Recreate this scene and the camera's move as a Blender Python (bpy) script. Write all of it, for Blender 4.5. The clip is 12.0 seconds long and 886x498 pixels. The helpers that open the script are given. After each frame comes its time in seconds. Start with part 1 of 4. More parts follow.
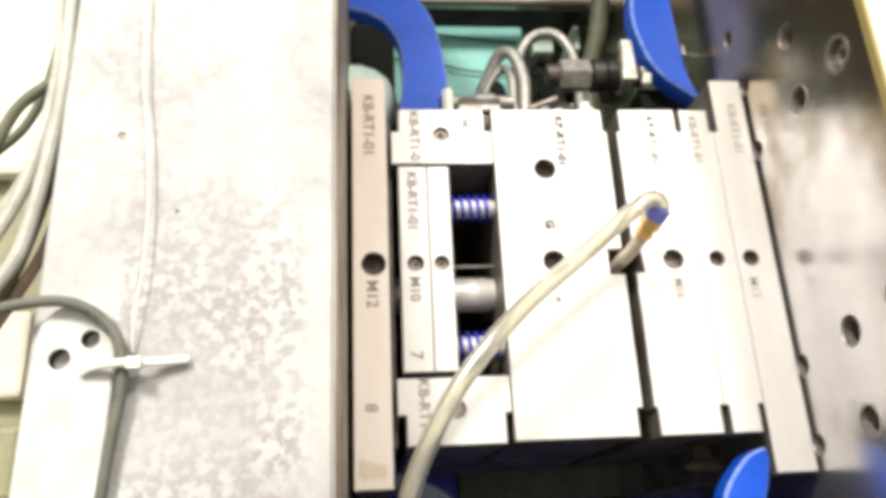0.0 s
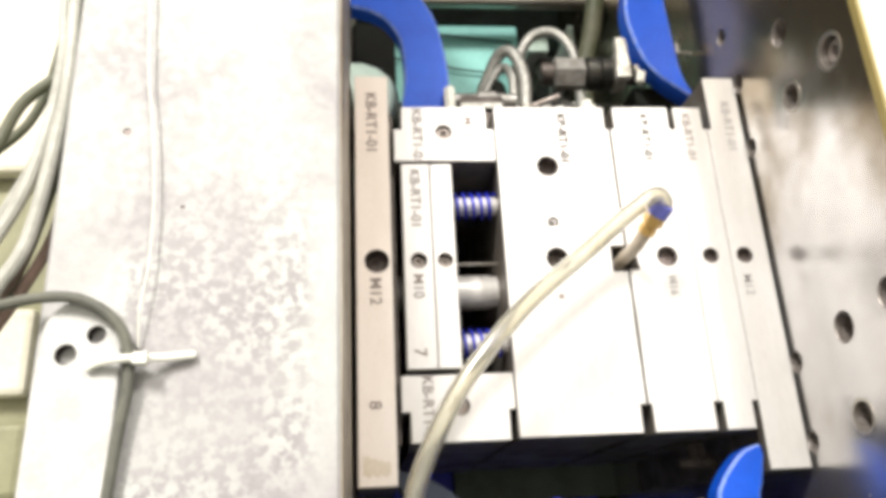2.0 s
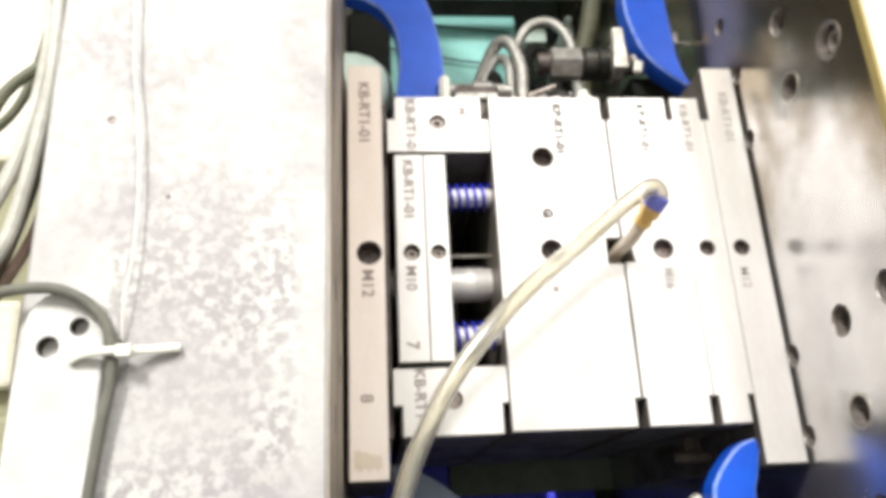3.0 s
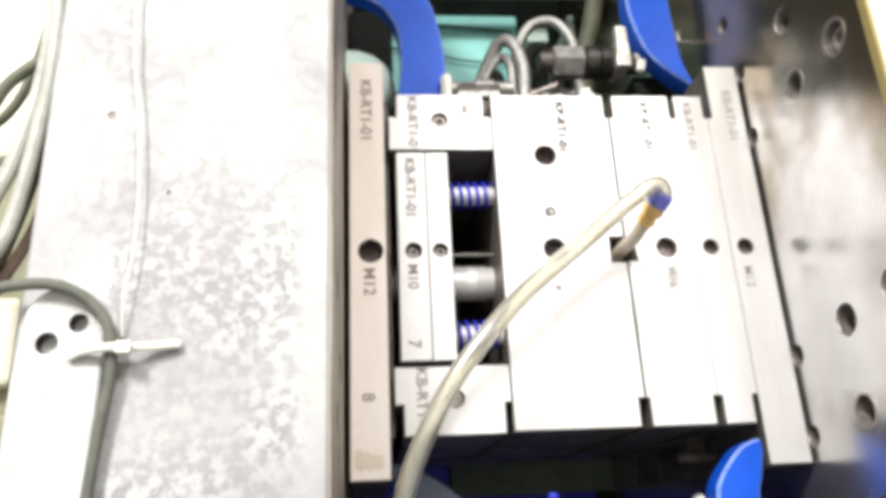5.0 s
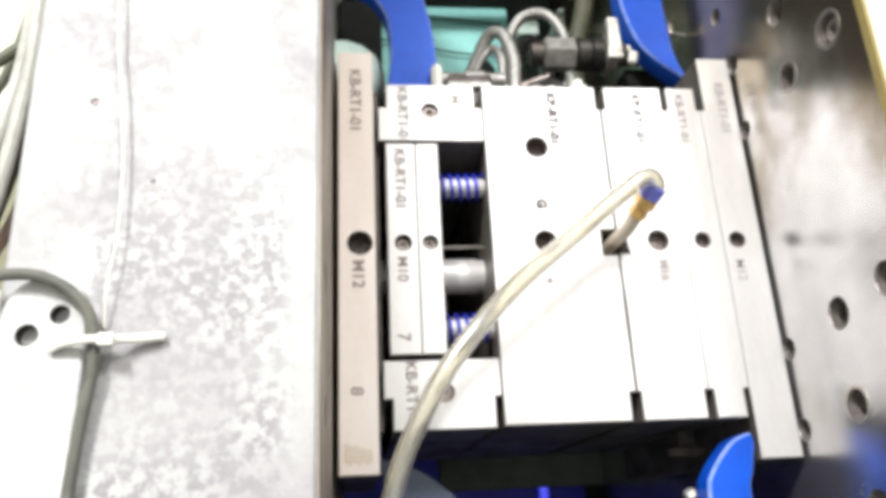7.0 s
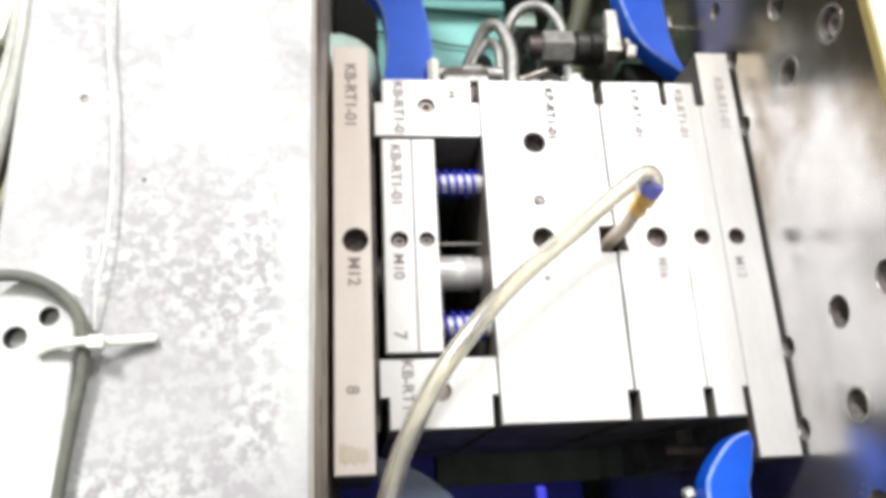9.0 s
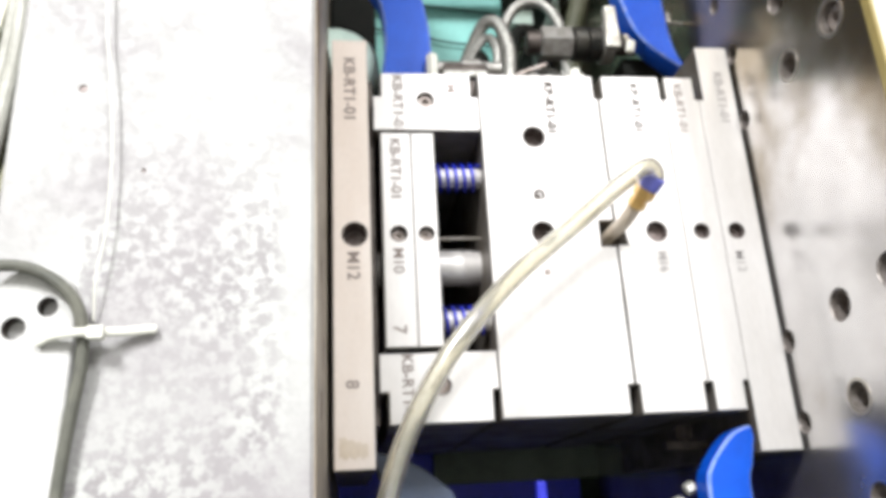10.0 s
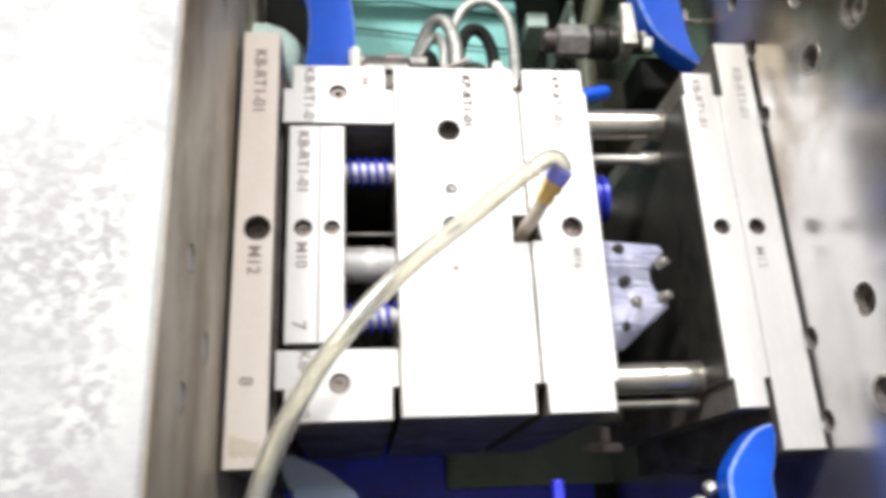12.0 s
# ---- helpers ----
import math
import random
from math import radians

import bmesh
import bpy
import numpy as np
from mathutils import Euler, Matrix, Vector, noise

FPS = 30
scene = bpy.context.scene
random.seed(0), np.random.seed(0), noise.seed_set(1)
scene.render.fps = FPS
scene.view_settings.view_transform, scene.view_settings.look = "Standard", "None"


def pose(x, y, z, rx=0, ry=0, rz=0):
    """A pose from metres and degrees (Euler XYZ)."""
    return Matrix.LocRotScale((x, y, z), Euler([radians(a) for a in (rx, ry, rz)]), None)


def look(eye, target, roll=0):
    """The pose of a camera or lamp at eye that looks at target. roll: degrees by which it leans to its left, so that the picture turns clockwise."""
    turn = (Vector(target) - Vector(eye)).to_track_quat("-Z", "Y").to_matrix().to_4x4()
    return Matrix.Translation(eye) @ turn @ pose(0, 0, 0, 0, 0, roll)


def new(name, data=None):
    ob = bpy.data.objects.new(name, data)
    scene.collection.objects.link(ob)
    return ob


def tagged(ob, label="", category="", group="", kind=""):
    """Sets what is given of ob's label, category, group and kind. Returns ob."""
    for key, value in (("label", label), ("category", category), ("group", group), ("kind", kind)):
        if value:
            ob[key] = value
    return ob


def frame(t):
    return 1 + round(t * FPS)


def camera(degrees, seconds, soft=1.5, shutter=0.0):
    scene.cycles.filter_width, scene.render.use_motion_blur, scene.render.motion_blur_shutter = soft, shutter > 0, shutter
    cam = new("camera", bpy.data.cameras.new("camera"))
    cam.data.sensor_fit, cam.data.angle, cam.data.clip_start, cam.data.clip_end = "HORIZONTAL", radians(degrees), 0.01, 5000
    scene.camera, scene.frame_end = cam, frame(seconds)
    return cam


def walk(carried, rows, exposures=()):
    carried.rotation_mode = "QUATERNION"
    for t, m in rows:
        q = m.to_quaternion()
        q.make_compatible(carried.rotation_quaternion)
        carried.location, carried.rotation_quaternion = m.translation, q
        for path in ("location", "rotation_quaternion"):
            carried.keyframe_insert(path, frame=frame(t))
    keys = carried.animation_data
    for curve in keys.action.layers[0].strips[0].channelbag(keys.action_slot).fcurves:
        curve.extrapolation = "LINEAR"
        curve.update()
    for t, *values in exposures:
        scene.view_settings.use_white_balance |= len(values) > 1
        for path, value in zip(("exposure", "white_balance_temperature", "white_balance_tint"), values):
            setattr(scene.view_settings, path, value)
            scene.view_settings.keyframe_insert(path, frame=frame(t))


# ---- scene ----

# Metres. The mould's front face lies in y = 0, its middle height in z = 0; x runs along the opening stroke.
LENS = 60.0
cam = camera(LENS, 12.0, soft=4.6, shutter=0.4)
PATH = [
    (0.0, -0.1288, -0.4724, -0.1630, -5.702, 20.026, -2.785),
    (0.1, -0.1281, -0.4730, -0.1628, -6.259, 19.969, -2.808),
    (0.2, -0.1274, -0.4736, -0.1625, -6.176, 20.109, -2.831),
    (0.3, -0.1266, -0.4742, -0.1622, -6.317, 20.042, -2.854),
    (0.5, -0.1252, -0.4753, -0.1616, -5.809, 20.172, -2.900),
    (1.0, -0.1271, -0.4743, -0.1637, -6.016, 20.198, -3.036),
    (1.5, -0.1282, -0.4730, -0.1646, -5.862, 20.142, -2.722),
    (2.0, -0.1266, -0.4710, -0.1654, -5.947, 20.126, -2.964),
    (2.5, -0.1220, -0.4704, -0.1646, -5.631, 20.001, -2.959),
    (3.0, -0.1214, -0.4656, -0.1642, -5.887, 19.590, -2.827),
    (5.0, -0.1224, -0.4619, -0.1652, -5.888, 19.715, -2.720),
    (5.5, -0.1168, -0.4622, -0.1631, -5.924, 19.405, -3.046),
    (6.0, -0.1185, -0.4602, -0.1630, -6.589, 19.436, -3.008),
    (6.5, -0.1248, -0.4599, -0.1630, -7.066, 19.533, -2.882),
    (7.0, -0.1230, -0.4557, -0.1646, -6.791, 19.277, -2.835),
    (9.0, -0.1223, -0.4519, -0.1593, -7.004, 18.604, -2.900),
    (9.5, -0.1180, -0.4485, -0.1621, -7.287, 18.554, -3.346),
    (10.0, -0.1255, -0.4481, -0.1629, -7.457, 18.699, -3.087),
    (10.5, -0.1192, -0.4518, -0.1617, -7.191, 18.659, -3.162),
    (11.0, -0.1195, -0.4514, -0.1643, -7.518, 19.126, -3.330),
    (11.5, -0.1124, -0.4541, -0.1644, -6.915, 19.305, -3.131),
    (11.6, -0.1156, -0.4511, -0.1658, -7.712, 19.356, -3.022),
    (11.7, -0.1189, -0.4482, -0.1673, -8.156, 19.285, -2.913),
    (11.8, -0.1221, -0.4453, -0.1687, -8.088, 19.404, -2.803),
    (11.9, -0.1254, -0.4424, -0.1702, -7.501, 19.485, -2.694),
    (12.0, -0.1286, -0.4395, -0.1716, -6.679, 19.626, -2.585),
]
EXPOSURE = 0.0
walk(cam, [(t, pose(x, y, z, 90 + pitch, 0, yaw) @ pose(0, 0, 0, 0, 0, roll)) for t, x, y, z, yaw, pitch, roll in PATH],
     exposures=((0.0, EXPOSURE, 7200, 10), (3.0, EXPOSURE, 6850, 10), (6.0, EXPOSURE, 6560, 10), (12.0, EXPOSURE, 6450, 10)))

# Stroke of the moving half and of the cavity plate: seconds, metres.
STROKE_MOVING = [(0.0, -0.0063), (0.1, -0.0022), (0.2, -0.0006), (0.3, 0.0), (11.5, -0.0004), (11.6, -0.0042), (11.7, -0.0090),
                 (11.8, -0.0240), (11.9, -0.0440), (12.0, -0.0682)]
STROKE_CAVITY = [(0.0, 0.0), (0.3, 0.0), (11.5, -0.0004), (11.6, -0.0042), (11.7, -0.0090), (11.8, -0.0240), (11.9, -0.0440), (12.0, -0.0682)]
MOVING, CAVITY = [], []

# ---- light ----
world = bpy.data.worlds.new("workshop_air")
scene.world = world
world.use_nodes = True
world.node_tree.nodes["Background"].inputs[0].default_value = (0.8, 0.9, 1.0, 1)
world.node_tree.nodes["Background"].inputs[1].default_value = 0.3


def area_lamp(name, at, aim, sx, sy, watts, colour):
    data = bpy.data.lights.new(name, "AREA")
    data.shape, data.size, data.size_y, data.energy, data.color = "RECTANGLE", sx, sy, watts, colour
    ob = new(name, data)
    ob.matrix_world = look(at, aim)
    return ob


# First lamp follows the shadow edge; second is added fill for shaded plates.
LAMPS = [((-1.25, -2.6, 1.93), 0.3, 1.2, 272.0), ((1.0, -2.8, 1.93), 0.3, 1.2, 160.0)]
for place, lx, ly, watts in LAMPS:
    area_lamp("key_and_fill_light", place, (place[0], place[1], 0), lx, ly, watts, (1.0, 0.995, 1.0))


# ---- materials ----
def mat(name, base, rough, metal=0.0, other=None, scale=40.0, cover=0.5, sharp=0.25, grain=400.0, bump=0.05, vary=0.12, rough2=None,
        stretch=(1, 1, 1), transmission=0.0, coat=0.0, island=False, emission=0.0):
    m = bpy.data.materials.new(name)
    m.use_nodes = True
    nt = m.node_tree
    n, l = nt.nodes, nt.links
    b = n["Principled BSDF"]
    tc = n.new("ShaderNodeTexCoord")
    mp = n.new("ShaderNodeMapping")
    mp.inputs["Scale"].default_value = stretch
    l.new(tc.outputs["Object"], mp.inputs["Vector"])
    big = n.new("ShaderNodeTexNoise")
    big.inputs["Scale"].default_value, big.inputs["Detail"].default_value, big.inputs["Roughness"].default_value = scale, 6.0, 0.65
    l.new(mp.outputs[0], big.inputs["Vector"])
    ramp = n.new("ShaderNodeMapRange")
    ramp.inputs["From Min"].default_value, ramp.inputs["From Max"].default_value = 1 - cover - sharp / 2, 1 - cover + sharp / 2
    l.new(big.outputs["Fac"], ramp.inputs["Value"])
    mix = n.new("ShaderNodeMix")
    mix.data_type = "RGBA"
    l.new(ramp.outputs[0], mix.inputs["Factor"])
    mix.inputs["A"].default_value = (*base, 1)
    mix.inputs["B"].default_value = (*(other or [c * (1 - vary) for c in base]), 1)
    fine = n.new("ShaderNodeTexNoise")
    fine.inputs["Scale"].default_value, fine.inputs["Detail"].default_value = grain, 3.0
    l.new(mp.outputs[0], fine.inputs["Vector"])
    fr = n.new("ShaderNodeMapRange")
    fr.inputs["From Min"].default_value, fr.inputs["From Max"].default_value = 0.3, 0.7
    fr.inputs["To Min"].default_value, fr.inputs["To Max"].default_value = 1 - vary, 1.0
    l.new(fine.outputs["Fac"], fr.inputs["Value"])
    mul = n.new("ShaderNodeMix")
    mul.data_type, mul.blend_type = "RGBA", "MULTIPLY"
    mul.inputs["Factor"].default_value = 1.0
    l.new(mix.outputs["Result"], mul.inputs["A"])
    l.new(fr.outputs[0], mul.inputs["B"])
    l.new(mul.outputs["Result"], b.inputs["Base Color"])
    rr = n.new("ShaderNodeMapRange")
    rr.inputs["To Min"].default_value, rr.inputs["To Max"].default_value = rough, rough2 if rough2 is not None else min(1, rough * 1.35)
    l.new(ramp.outputs[0], rr.inputs["Value"])
    l.new(rr.outputs[0], b.inputs["Roughness"])
    b.inputs["Metallic"].default_value = metal
    b.inputs["Transmission Weight"].default_value = transmission
    b.inputs["Coat Weight"].default_value = coat
    if emission:
        b.inputs["Emission Color"].default_value, b.inputs["Emission Strength"].default_value = (1, 0.98, 0.95, 1), emission
    if bump:
        bp = n.new("ShaderNodeBump")
        bp.inputs["Strength"].default_value, bp.inputs["Distance"].default_value = bump, 0.001
        l.new(fine.outputs["Fac"], bp.inputs["Height"])
        l.new(bp.outputs[0], b.inputs["Normal"])
    return m


STEEL = mat("ground_steel", (0.72, 0.71, 0.70), 0.42, 0.35, (0.62, 0.60, 0.58), scale=18, grain=900, stretch=(1, 1, 0.15), bump=0.03, vary=0.08)
# Plate sides: shade and dark reflections put into a darker steel colour.
STEEL_SIDE_SHADE = mat("shade_toned_plate_sides", (0.25, 0.23, 0.205), 0.42, 0.5, (0.16, 0.135, 0.11), scale=30, grain=600)
THREADED = mat("threaded_bore_steel", (0.40, 0.37, 0.35), 0.4, 0.5, (0.17, 0.14, 0.12), scale=260, sharp=0.3, grain=1500)
STEEL_DARK = mat("dark_steel", (0.10, 0.085, 0.075), 0.45, 0.6, (0.05, 0.04, 0.035), scale=120, grain=900)
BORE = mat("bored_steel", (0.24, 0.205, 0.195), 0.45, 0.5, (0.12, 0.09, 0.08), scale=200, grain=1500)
GRUB = mat("worn_screw_steel", (0.42, 0.38, 0.36), 0.38, 0.5, (0.26, 0.21, 0.18), scale=200, grain=1500)
DULL_STEEL = mat("dull_steel", (0.40, 0.39, 0.37), 0.36, 0.6, (0.22, 0.21, 0.19), scale=90, grain=700)
PIN_STEEL = mat("polished_steel", (0.58, 0.55, 0.50), 0.28, 0.85, (0.44, 0.40, 0.35), scale=60, grain=700, stretch=(0.2, 1, 1))
PLATEN_FACE = mat("rolled_platen_steel", (0.64, 0.63, 0.63), 0.22, 0.90, (0.50, 0.48, 0.47), scale=9, cover=0.42, sharp=0.34, grain=45, bump=0.0, rough2=0.31, vary=0.10)
PLATEN_INNER = mat("stained_platen_steel", (0.45, 0.40, 0.33), 0.5, 0.3, (0.18, 0.125, 0.075), scale=17, cover=0.44, sharp=0.28, grain=300, stretch=(1, 1, 0.4), vary=0.2)


def oil_and_dim_film(m, film, middle, reach, fade):
    """Brown oil stain over a platen that also puts the dim reflections at its top into the colour, thicker along its
    front rim, clear in a ragged belt round the given height.
    """
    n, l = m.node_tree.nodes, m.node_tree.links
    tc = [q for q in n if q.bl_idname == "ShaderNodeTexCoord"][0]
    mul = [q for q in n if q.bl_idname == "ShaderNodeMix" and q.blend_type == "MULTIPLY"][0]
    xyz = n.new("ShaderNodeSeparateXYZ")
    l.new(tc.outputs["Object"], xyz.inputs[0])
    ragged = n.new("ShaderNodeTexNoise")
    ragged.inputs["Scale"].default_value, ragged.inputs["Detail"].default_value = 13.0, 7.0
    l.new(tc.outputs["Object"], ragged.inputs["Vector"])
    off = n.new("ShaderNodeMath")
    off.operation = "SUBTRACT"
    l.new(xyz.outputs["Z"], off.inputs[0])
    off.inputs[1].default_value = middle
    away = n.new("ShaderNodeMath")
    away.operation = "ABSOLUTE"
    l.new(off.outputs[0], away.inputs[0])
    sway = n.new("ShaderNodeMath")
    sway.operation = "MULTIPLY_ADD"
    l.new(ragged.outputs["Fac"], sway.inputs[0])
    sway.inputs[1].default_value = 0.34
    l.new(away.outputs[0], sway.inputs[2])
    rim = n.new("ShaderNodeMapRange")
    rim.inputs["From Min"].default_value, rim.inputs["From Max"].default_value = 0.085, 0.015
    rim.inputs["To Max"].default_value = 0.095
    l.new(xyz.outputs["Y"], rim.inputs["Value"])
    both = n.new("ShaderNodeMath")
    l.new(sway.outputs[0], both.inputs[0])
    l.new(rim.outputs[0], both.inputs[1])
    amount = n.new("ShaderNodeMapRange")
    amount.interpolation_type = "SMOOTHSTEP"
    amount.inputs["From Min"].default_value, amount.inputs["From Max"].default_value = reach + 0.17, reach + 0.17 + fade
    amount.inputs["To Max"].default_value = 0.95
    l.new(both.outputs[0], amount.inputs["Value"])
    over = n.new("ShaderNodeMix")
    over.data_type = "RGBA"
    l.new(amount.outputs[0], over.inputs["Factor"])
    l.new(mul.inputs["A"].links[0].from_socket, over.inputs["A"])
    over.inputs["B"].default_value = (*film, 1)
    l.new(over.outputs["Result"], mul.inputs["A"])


oil_and_dim_film(PLATEN_FACE, (0.21, 0.165, 0.105), 0.265, 0.078, 0.12)


def flaked(name, coat_colour, bare, stain):
    """Worn paint: flakes of pale coat left on bare metal in some stretches, with soft stains over all."""
    m = mat(name, coat_colour, 0.55, 0.05, bare, scale=190, cover=0.50, sharp=0.10, grain=500, bump=0.10, vary=0.10)
    n, l = m.node_tree.nodes, m.node_tree.links
    mix = [q for q in n if q.bl_idname == "ShaderNodeMix" and q.blend_type == "MIX"][0]
    flakes = mix.inputs["Factor"].links[0].from_socket
    tc = [q for q in n if q.bl_idname == "ShaderNodeTexCoord"][0]
    wide = n.new("ShaderNodeTexNoise")
    wide.inputs["Scale"].default_value, wide.inputs["Detail"].default_value = 7.0, 4.0
    l.new(tc.outputs["Object"], wide.inputs["Vector"])
    where = n.new("ShaderNodeMapRange")
    where.inputs["From Min"].default_value, where.inputs["From Max"].default_value = 0.30, 0.46
    l.new(wide.outputs["Fac"], where.inputs["Value"])
    both = n.new("ShaderNodeMath")
    both.operation = "MULTIPLY"
    xyz = n.new("ShaderNodeSeparateXYZ")
    l.new(tc.outputs["Object"], xyz.inputs[0])
    zone = where.outputs[0]
    for axis, lo, hi in (("Z", 0.345, 0.235), ("X", 0.056, 0.040), ("X", -0.042, -0.024)):
        edge = n.new("ShaderNodeMapRange")
        edge.interpolation_type = "SMOOTHSTEP"
        edge.inputs["From Min"].default_value, edge.inputs["From Max"].default_value = lo, hi
        l.new(xyz.outputs[axis], edge.inputs["Value"])
        times = n.new("ShaderNodeMath")
        times.operation = "MULTIPLY"
        l.new(zone, times.inputs[0])
        l.new(edge.outputs[0], times.inputs[1])
        zone = times.outputs[0]
    l.new(flakes, both.inputs[0])
    l.new(zone, both.inputs[1])
    l.new(both.outputs[0], mix.inputs["Factor"])
    soft = n.new("ShaderNodeTexNoise")
    soft.inputs["Scale"].default_value, soft.inputs["Detail"].default_value = 16.0, 3.0
    l.new(tc.outputs["Object"], soft.inputs["Vector"])
    amount = n.new("ShaderNodeMapRange")
    amount.inputs["From Min"].default_value, amount.inputs["From Max"].default_value = 0.42, 0.68
    l.new(soft.outputs["Fac"], amount.inputs["Value"])
    over = n.new("ShaderNodeMix")
    over.data_type = "RGBA"
    l.new(amount.outputs[0], over.inputs["Factor"])
    mul = [q for q in n if q.bl_idname == "ShaderNodeMix" and q.blend_type == "MULTIPLY"][0]
    l.new(mix.outputs["Result"], over.inputs["A"])
    over.inputs["B"].default_value = (*stain, 1)
    l.new(over.outputs["Result"], mul.inputs["A"])
    return m


PLATEN_WORN = flaked("worn_platen_paint", (0.46, 0.465, 0.45), (0.275, 0.262, 0.267), (0.318, 0.304, 0.310))
# Clamp plate steel with its warm bounced shade put into the colour.
STEEL_TAN = mat("shade_tanned_steel", (0.80, 0.74, 0.69), 0.45, 0.2, (0.74, 0.65, 0.58), scale=14, grain=900, stretch=(1, 1, 0.3), bump=0.03, vary=0.08)
YELLOW = mat("ochre_edge_paint", (0.36, 0.29, 0.10), 0.45, 0.0, (0.32, 0.25, 0.09), scale=40, grain=300)
CREAM = mat("cream_paint", (0.80, 0.77, 0.64), 0.45, 0.0, (0.72, 0.68, 0.54), scale=25, grain=300)
OLIVE_CREAM = mat("olive_cream_paint", (0.34, 0.33, 0.21), 0.5, 0.0, (0.22, 0.22, 0.12), scale=9, sharp=0.4, grain=300)
BLUE = mat("blue_gloss_paint", (0.003, 0.105, 0.70), 0.36, 0.0, (0.002, 0.07, 0.52), scale=28, sharp=0.4, grain=500, bump=0.03, coat=0.06)
# Paler chamfer paint: the edge glint is put into the colour.
BLUE_EDGE_GLINT = mat("blue_edge_glint_paint", (0.10, 0.25, 0.90), 0.30, 0.1, (0.35, 0.45, 0.85), scale=160, sharp=0.3, grain=900, coat=0.3)
BLUE.node_tree.nodes["Principled BSDF"].inputs["Specular IOR Level"].default_value = 0.3
SPRING_BLUE = mat("blue_spring_lacquer", (0.015, 0.03, 0.55), 0.30, 0.3, (0.01, 0.02, 0.42), grain=800, bump=0.01)
SPRING_BLUE.node_tree.nodes["Principled BSDF"].inputs["Specular IOR Level"].default_value = 0.9
TEAL = mat("teal_machine_paint", (0.24, 0.60, 0.55), 0.45, 0.0, (0.20, 0.52, 0.48), scale=10, grain=250)
PALE_GREEN = mat("pale_green_paint", (0.66, 0.82, 0.74), 0.35, 0.0, (0.55, 0.70, 0.62), scale=30, grain=300)
BLACK = mat("black_rubber", (0.012, 0.014, 0.012), 0.7, 0.0, (0.024, 0.024, 0.022), scale=60, grain=500)
BLACK.node_tree.nodes["Principled BSDF"].inputs["Specular IOR Level"].default_value = 0.15
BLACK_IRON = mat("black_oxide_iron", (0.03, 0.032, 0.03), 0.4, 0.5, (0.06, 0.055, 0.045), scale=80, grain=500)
BRAID = mat("braided_steel_hose", (0.66, 0.66, 0.62), 0.36, 0.55, (0.30, 0.30, 0.28), scale=420, sharp=0.3, grain=1400, bump=0.4)
BRASS = mat("brass", (0.84, 0.60, 0.26), 0.32, 0.55, (0.74, 0.48, 0.17), scale=90, grain=700)
RELEASE_BLUE = mat("blue_plastic", (0.22, 0.24, 0.80), 0.35, 0.0, (0.18, 0.2, 0.7), grain=700)
TUBE = mat("yellowed_clear_tube", (0.975, 0.96, 0.88), 0.14, 0.0, (0.95, 0.92, 0.79), scale=30, grain=300, transmission=0.90, bump=0.02)
CABLE_WHITE = mat("grey_white_cable", (0.50, 0.50, 0.45), 0.5, 0.0, (0.36, 0.36, 0.32), scale=50, grain=300)
CABLE_GREEN = mat("olive_cable", (0.07, 0.08, 0.045), 0.5, 0.0, (0.12, 0.12, 0.08), scale=50, grain=300)
CABLE_BROWN = mat("brown_cable", (0.20, 0.13, 0.10), 0.5, 0.0, (0.12, 0.08, 0.06), scale=50, grain=300)
# Blue greyed and dimmed: the lower clamp's shade put into its colour.
SHADED_BLUE = mat("shaded_blue_paint", (0.11, 0.15, 0.24), 0.6, 0.0, (0.16, 0.19, 0.26), scale=40, grain=400)
CABLE_DARK = mat("dusty_black_cable", (0.075, 0.078, 0.065), 0.6, 0.0, (0.16, 0.16, 0.13), scale=70, sharp=0.4, grain=400)
WORN_ZINC = mat("worn_zinc", (0.40, 0.40, 0.37), 0.36, 0.4, (0.22, 0.21, 0.19), scale=130, sharp=0.3, grain=700)
STEM = mat("tan_plastic", (0.68, 0.60, 0.50), 0.4, 0.0, (0.56, 0.47, 0.36), scale=90, grain=600)
# Paler marks: glare on the overexposed plates put into the colour.
ENGRAVE_FAINT = mat("washed_out_mark", (0.36, 0.34, 0.34), 0.55, 0.2, (0.50, 0.48, 0.47), scale=300, sharp=0.5, grain=900)
OIL = mat("dried_oil", (0.60, 0.50, 0.38), 0.5, 0.1, (0.72, 0.64, 0.55), scale=120, sharp=0.4, grain=500)
BRACKET_WHITE = mat("scuffed_white_paint", (0.56, 0.56, 0.55), 0.5, 0.0, (0.46, 0.46, 0.44), scale=60, grain=400, bump=0.06)
NYLON = mat("white_nylon", (0.82, 0.82, 0.74), 0.4, 0.0, grain=600)
# Darker marks, so thin strokes outlast the glare of the plates.
ENGRAVE_DARK = mat("dark_engraved_mark", (0.055, 0.045, 0.042), 0.8, 0.0, (0.13, 0.11, 0.10), scale=300, sharp=0.5, grain=900)
ENGRAVE = mat("engraved_mark", (0.20, 0.155, 0.14), 0.6, 0.2, (0.36, 0.31, 0.29), scale=300, sharp=0.5, grain=900)
PLASTIC_LILAC = mat("moulded_plastic", (0.42, 0.42, 0.52), 0.2, 0.0, (0.3, 0.3, 0.42), scale=70, grain=200, coat=0.5)
GAP_BOARD = mat("gap_board", (0.02, 0.018, 0.02), 0.8, 0.0, (0.035, 0.03, 0.03), scale=50)
WALL = mat("workshop_wall_paint", (0.61, 0.60, 0.575), 0.8, 0.0, (0.54, 0.53, 0.51), scale=2, grain=60)
FLOOR = mat("workshop_floor_concrete", (0.22, 0.22, 0.205), 0.7, 0.0, (0.16, 0.16, 0.145), scale=3, grain=80)
